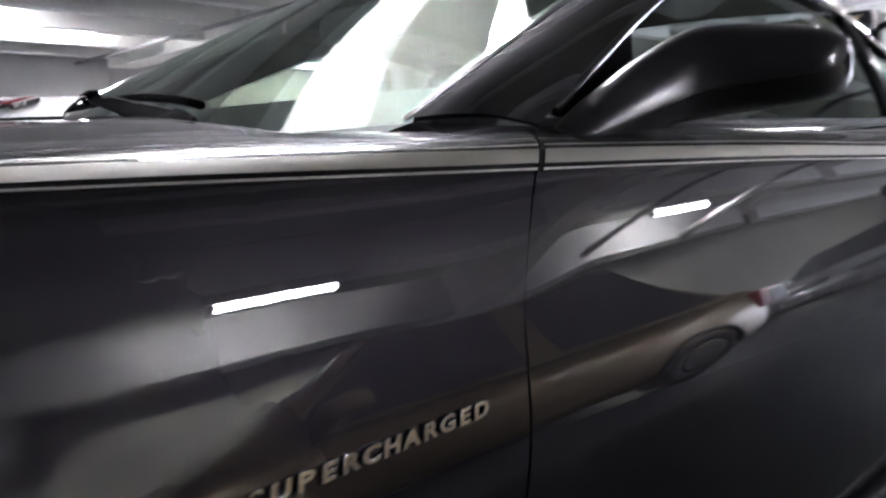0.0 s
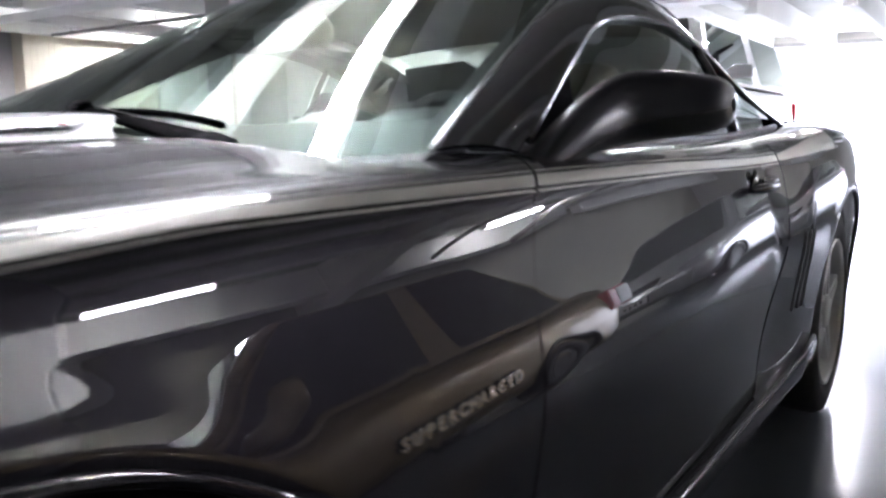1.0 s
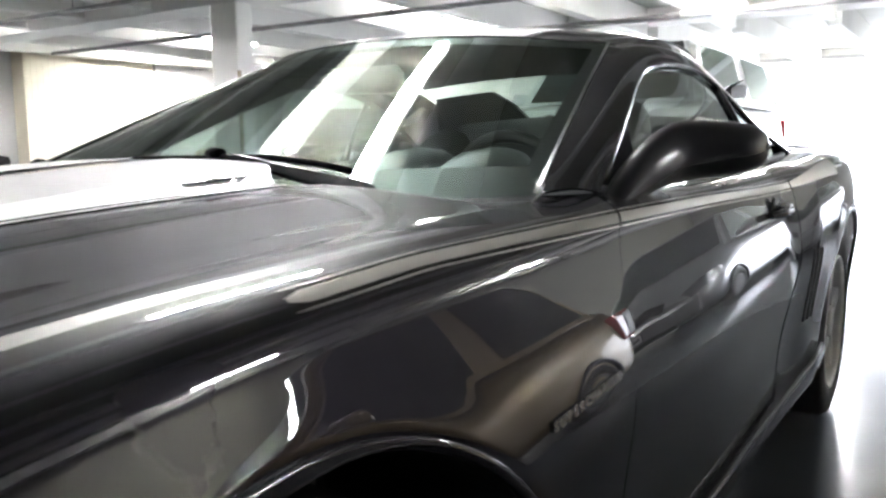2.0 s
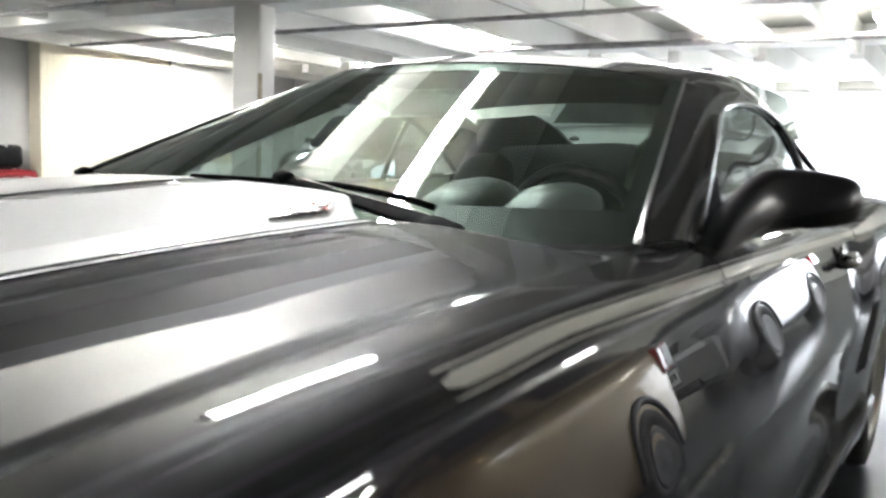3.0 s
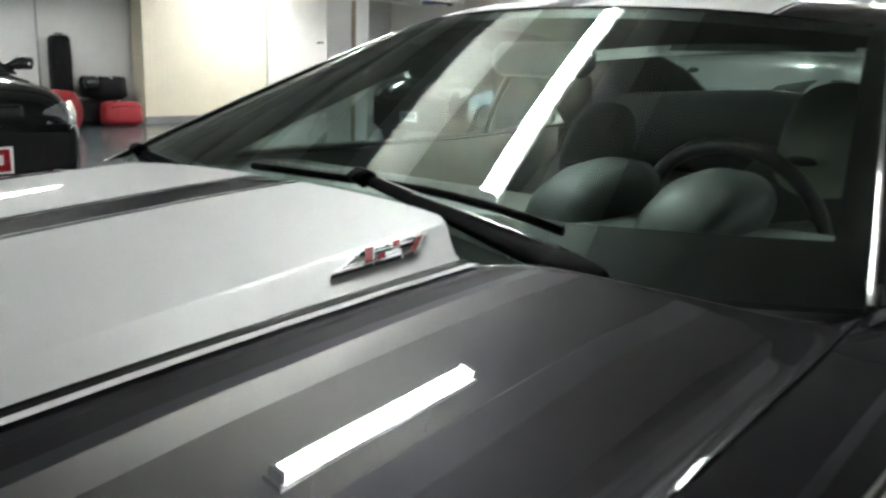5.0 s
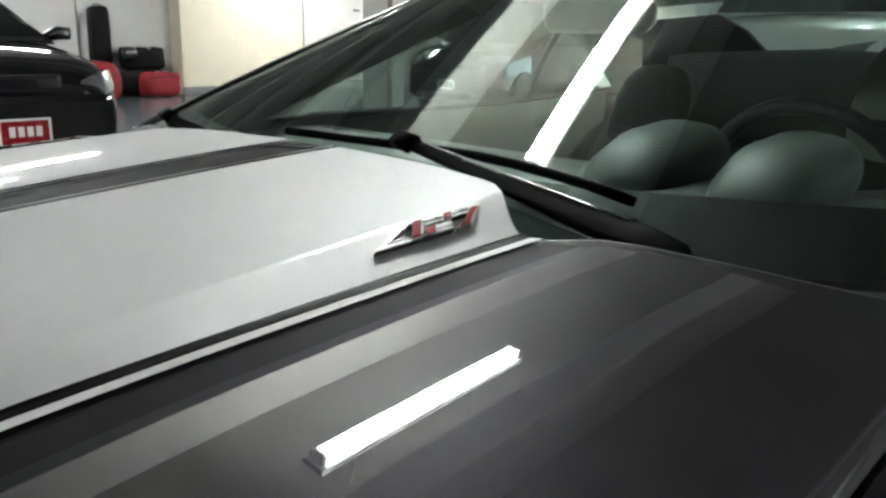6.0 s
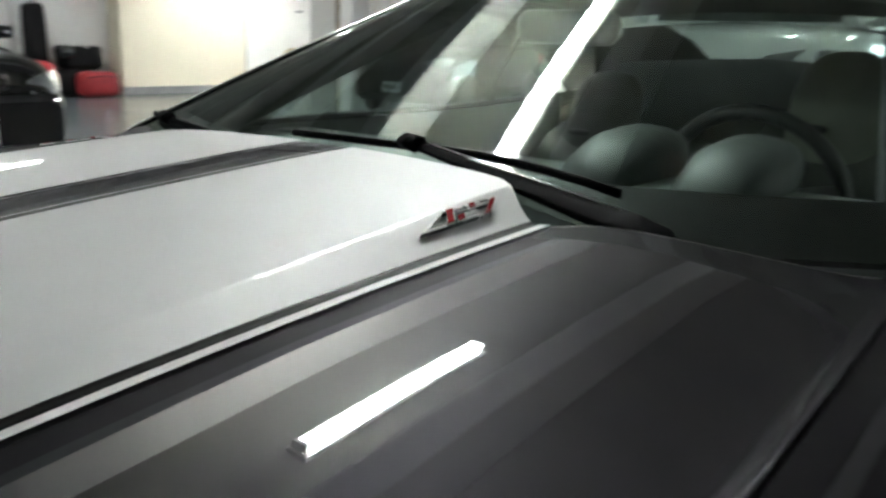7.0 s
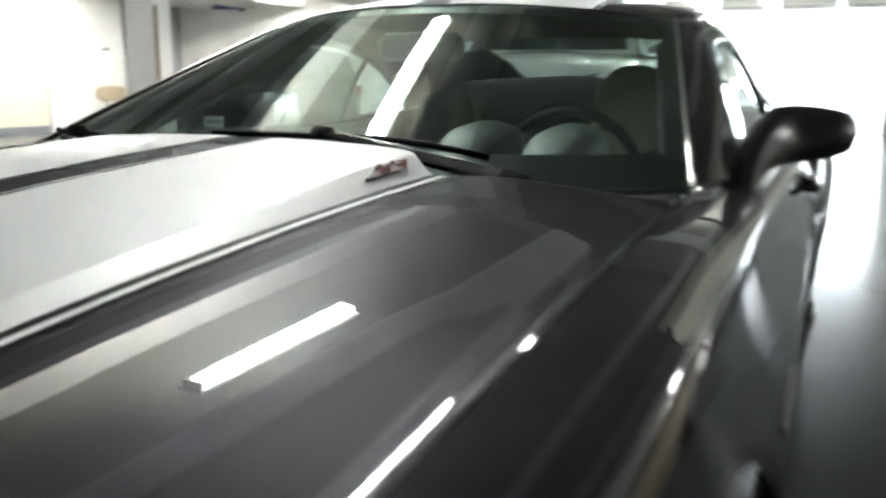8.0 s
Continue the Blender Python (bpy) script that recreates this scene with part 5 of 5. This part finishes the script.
vehicle("parked_saloon", "black saloon with a red front number plate", 4.6, 1.76, 1.48, M_CARBLACK, pose(-7.45, 2.02, 0, 0, 0, 90), 1.02, 1.08, 0.5, 1.14, 1.92, 3.3, 3.95, 1.06, plate="red")
vehicle("parked_hatchback", "golden brown hatchback with red tail lights", 4.5, 1.78, 1.48, M_CARTAUPE, pose(3.32, 2.2, 0, 0, 0, 0), 0.92, 0.98, 0.45, 1.05, 1.9, 3.5, 4.2, 1.02)
vehicle("parked_saloon", "silver saloon parked in the next bay", 4.5, 1.76, 1.45, M_CARSILVER, pose(3.75, 9.7, 0, 0, 0, 0), 0.95, 1.0, 0.5, 1.15, 1.95, 3.2, 3.9, 1.05)
suv = vehicle("white_people_carrier", "white people carrier with a black sun strip", 4.8, 1.95, 2.02, M_CARWHITE, pose(-1.5, 7.95, 0, 0, 0, 0), 1.36, 1.42, 0.3, 1.05, 1.45, 4.5, 4.7, 1.40, grille_drop=0.52)
vehicle("black_off_roader", "black off-road wagon behind the column", 4.6, 1.85, 1.75, M_CARBLACK, pose(-8.3, 11.6, 0, 0, 0, 12), 1.08, 1.15, 0.35, 1.1, 1.65, 4.2, 4.5, 1.15)

part("bonnet_emblem", ring_loft([((-1.62, 5.70, 1.262), (0.045, 0, 0), (0, 0.012, 0.022)), ((-1.62, 5.692, 1.27), (0.038, 0, 0), (0, 0.010, 0.017))], 20, 2.0), M_BLACK, suv, "small dark oval emblem")
# sun strip with lettering on the people carrier
Y_N = 7.95 - 2.4
sc_base, sc_top = Vector((0, Y_N + 1.05, 1.40)), Vector((0, Y_N + 1.45, 1.97))
strip_lo, strip_hi = sc_base.lerp(sc_top, 0.80), sc_base.lerp(sc_top, 0.98)
strip_up = (strip_hi - strip_lo)
strip_n = Vector((1, 0, 0)).cross(strip_up).normalized()
half = 0.60
sv = [Vector((-1.5 + s * w, 0, 0)) + (strip_lo if i == 0 else strip_hi) + strip_n * 0.012 for i, s, w in ((0, -1, 0.64), (0, 1, 0.64), (1, 1, 0.60), (1, -1, 0.60))]
ss = part("sun_strip", mesh_of("sun_strip", sv, [(0, 1, 2, 3)], False), M_GLOSSBLACK, suv, "black sun strip")
mid = (strip_lo + strip_hi) / 2 + strip_n * 0.018
place_text("strip_lettering", text_mesh("Mobile Detailing", 0.100, 0.001, 0, 0.25), M_YELLOW, mid + Vector((-1.5 + 0.20, 0, 0)), (1, 0, 0), strip_up, suv, "pale yellow lettering")
for i in range(4):
    o = mid + Vector((-1.5 - 0.52 + 0.075 * i, 0, 0))
    place_text("lettering_bar", badge_mesh([((0, 0), (850, 0), (1000, 1000), (150, 1000))], 0, 0.001, 0.06, 0.055), M_YELLOW, o, (1, 0, 0), strip_up, suv, "pale yellow bar")

# ---- luggage against the west wall ----
def soft_bag(name, label, c, size, mat, category="bag", power=4.0, sag=0.06, rot=0.0, n=26, m=14):
    """A stuffed bag: a rounded box with slack, uneven sides."""
    t = thing(name, label, category, at=(c[0], c[1], 0))
    verts, faces = [], []
    for i in range(m + 1):
        ph = -math.pi / 2 + math.pi * i / m
        for k in range(n):
            th = 2 * math.pi * k / n
            d = []
            for v_, e in ((math.cos(ph) * math.cos(th), 0), (math.cos(ph) * math.sin(th), 1), (math.sin(ph), 2)):
                d.append(v_)
            rr = (abs(d[0]) ** power + abs(d[1]) ** power + abs(d[2]) ** power) ** (-1 / power)
            p = Vector((d[0] * rr * size[0] / 2, d[1] * rr * size[1] / 2, d[2] * rr * size[2] / 2))
            q = 1 + sag * noise.noise(Vector((p.x * 7 + c[1], p.y * 7, p.z * 7)))
            p = Vector((p.x * q, p.y * q, p.z * (q if p.z > 0 else 1)))
            verts.append(Matrix.Rotation(rot, 4, "Z") @ p + Vector((c[0], c[1], c[2] + size[2] / 2)))
    for i in range(m):
        for k in range(n):
            faces.append((i * n + k, i * n + (k + 1) % n, (i + 1) * n + (k + 1) % n, (i + 1) * n + k))
    part("shell", mesh_of("shell", verts, faces), mat, t)
    return t


tall = soft_bag("tall_bag", "tall black cylindrical nylon bag leaning upright", (-14.12, 6.76, 0), (0.28, 0.35, 1.62), M_BLACKBAG, power=9, sag=0.02)
part("grip", tube([(-14.12, 6.68, 1.58), (-14.12, 6.70, 1.65), (-14.12, 6.82, 1.65), (-14.12, 6.84, 1.58)], 0.012, 8), M_BLACKBAG, tall, "carrying loop")
red = soft_bag("red_bag", "red nylon bag on the floor", (-13.62, 7.60, 0), (0.50, 0.74, 0.46), M_REDBAG, power=5)
part("grip", tube([(-13.5, 7.42, 0.44), (-13.48, 7.45, 0.50), (-13.48, 7.58, 0.50), (-13.5, 7.62, 0.44)], 0.014, 8), M_BLACKBAG, red)
part("zip", tube([(-13.36, 7.28, 0.36), (-13.35, 7.6, 0.385), (-13.36, 7.92, 0.36)], 0.008, 6), M_BLACKBAG, red)
duf = soft_bag("black_duffel", "black duffel bag stacked with gear", (-13.95, 7.33, 0), (0.55, 0.85, 0.50), M_BLACKBAG, power=4)
soft_bag("black_holdall", "black holdall lying on a duffel bag", (-13.95, 7.47, 0.49), (0.50, 0.76, 0.42), M_BLACKBAG, power=7.0)
part("strap", tube([(-13.72, 7.15, 0.86), (-13.68, 7.25, 0.93), (-13.7, 7.45, 0.92), (-13.74, 7.55, 0.86)], 0.018, 8), M_GREYWALL, duf, "grey webbing strap")
soft_bag("helmet", "black round helmet among bags", (-13.72, 7.12, 0.66), (0.28, 0.28, 0.26), M_GLOSSBLACK, "helmet", power=2.2, sag=0.01)
soft_bag("red_kit_bag", "red rounded kit bag on the floor", (-12.60, 5.95, 0), (0.50, 0.80, 0.70), M_REDBAG, power=2.8)

# conduit, wall pipe, chair
cd = thing("wall_conduit", "thin grey conduit running up the wall", "conduit", at=(X0, 6.45, 0))
part("pipe", tube([(X0 + 0.02, 6.45, 0.3), (X0 + 0.02, 6.45, CEILING)], 0.018, 8), M_PIPE, cd)
bl = thing("blue_wall_pipe", "short blue pipe with dark flanged end on the wall", "pipe", at=(-12.7, BACK_Y, 2.9))
part("barrel", tube([(-13.05, BACK_Y - 0.12, 2.88), (-12.25, BACK_Y - 0.12, 2.87)], 0.06, 16), M_BLUE, bl)
part("flange", tube([(-12.25, BACK_Y - 0.12, 2.87), (-12.15, BACK_Y - 0.12, 2.87)], 0.11, 16), M_BLACK, bl)
for x in (-12.9, -12.45):
    part("bracket", block(x - 0.02, x + 0.02, BACK_Y - 0.12, BACK_Y, 2.83, 2.93, 0.005), M_PIPE, bl)
ch = thing("folding_chair", "beige folding chair standing by the wall", "chair", at=(-9.9, 9.45, 0))
part("seat", block(-10.1, -9.7, 9.22, 9.66, 0.44, 0.47, 0.012), M_BEIGE, ch)
part("backrest", ring_loft([((-10.105 - 0.03 * (1 - ((y - 9.44) / 0.34) ** 2), y, 0.88), (0.012, 0, 0), (0, 0, 0.13 * w)) for y, w in ((9.10, 0.3), (9.13, 0.65), (9.22, 0.95), (9.44, 1.0), (9.66, 0.95), (9.75, 0.65), (9.78, 0.3))], 20, 3.0), M_BEIGE, ch, "curved beige backrest")
for y in (9.23, 9.65):
    part("leg", tube([(-10.13, y, 1.0), (-9.72, y, 0.0)], 0.012, 8), M_PIPE, ch)
    part("leg", tube([(-9.74, y, 0.46), (-10.15, y, 0.0)], 0.012, 8), M_PIPE, ch)
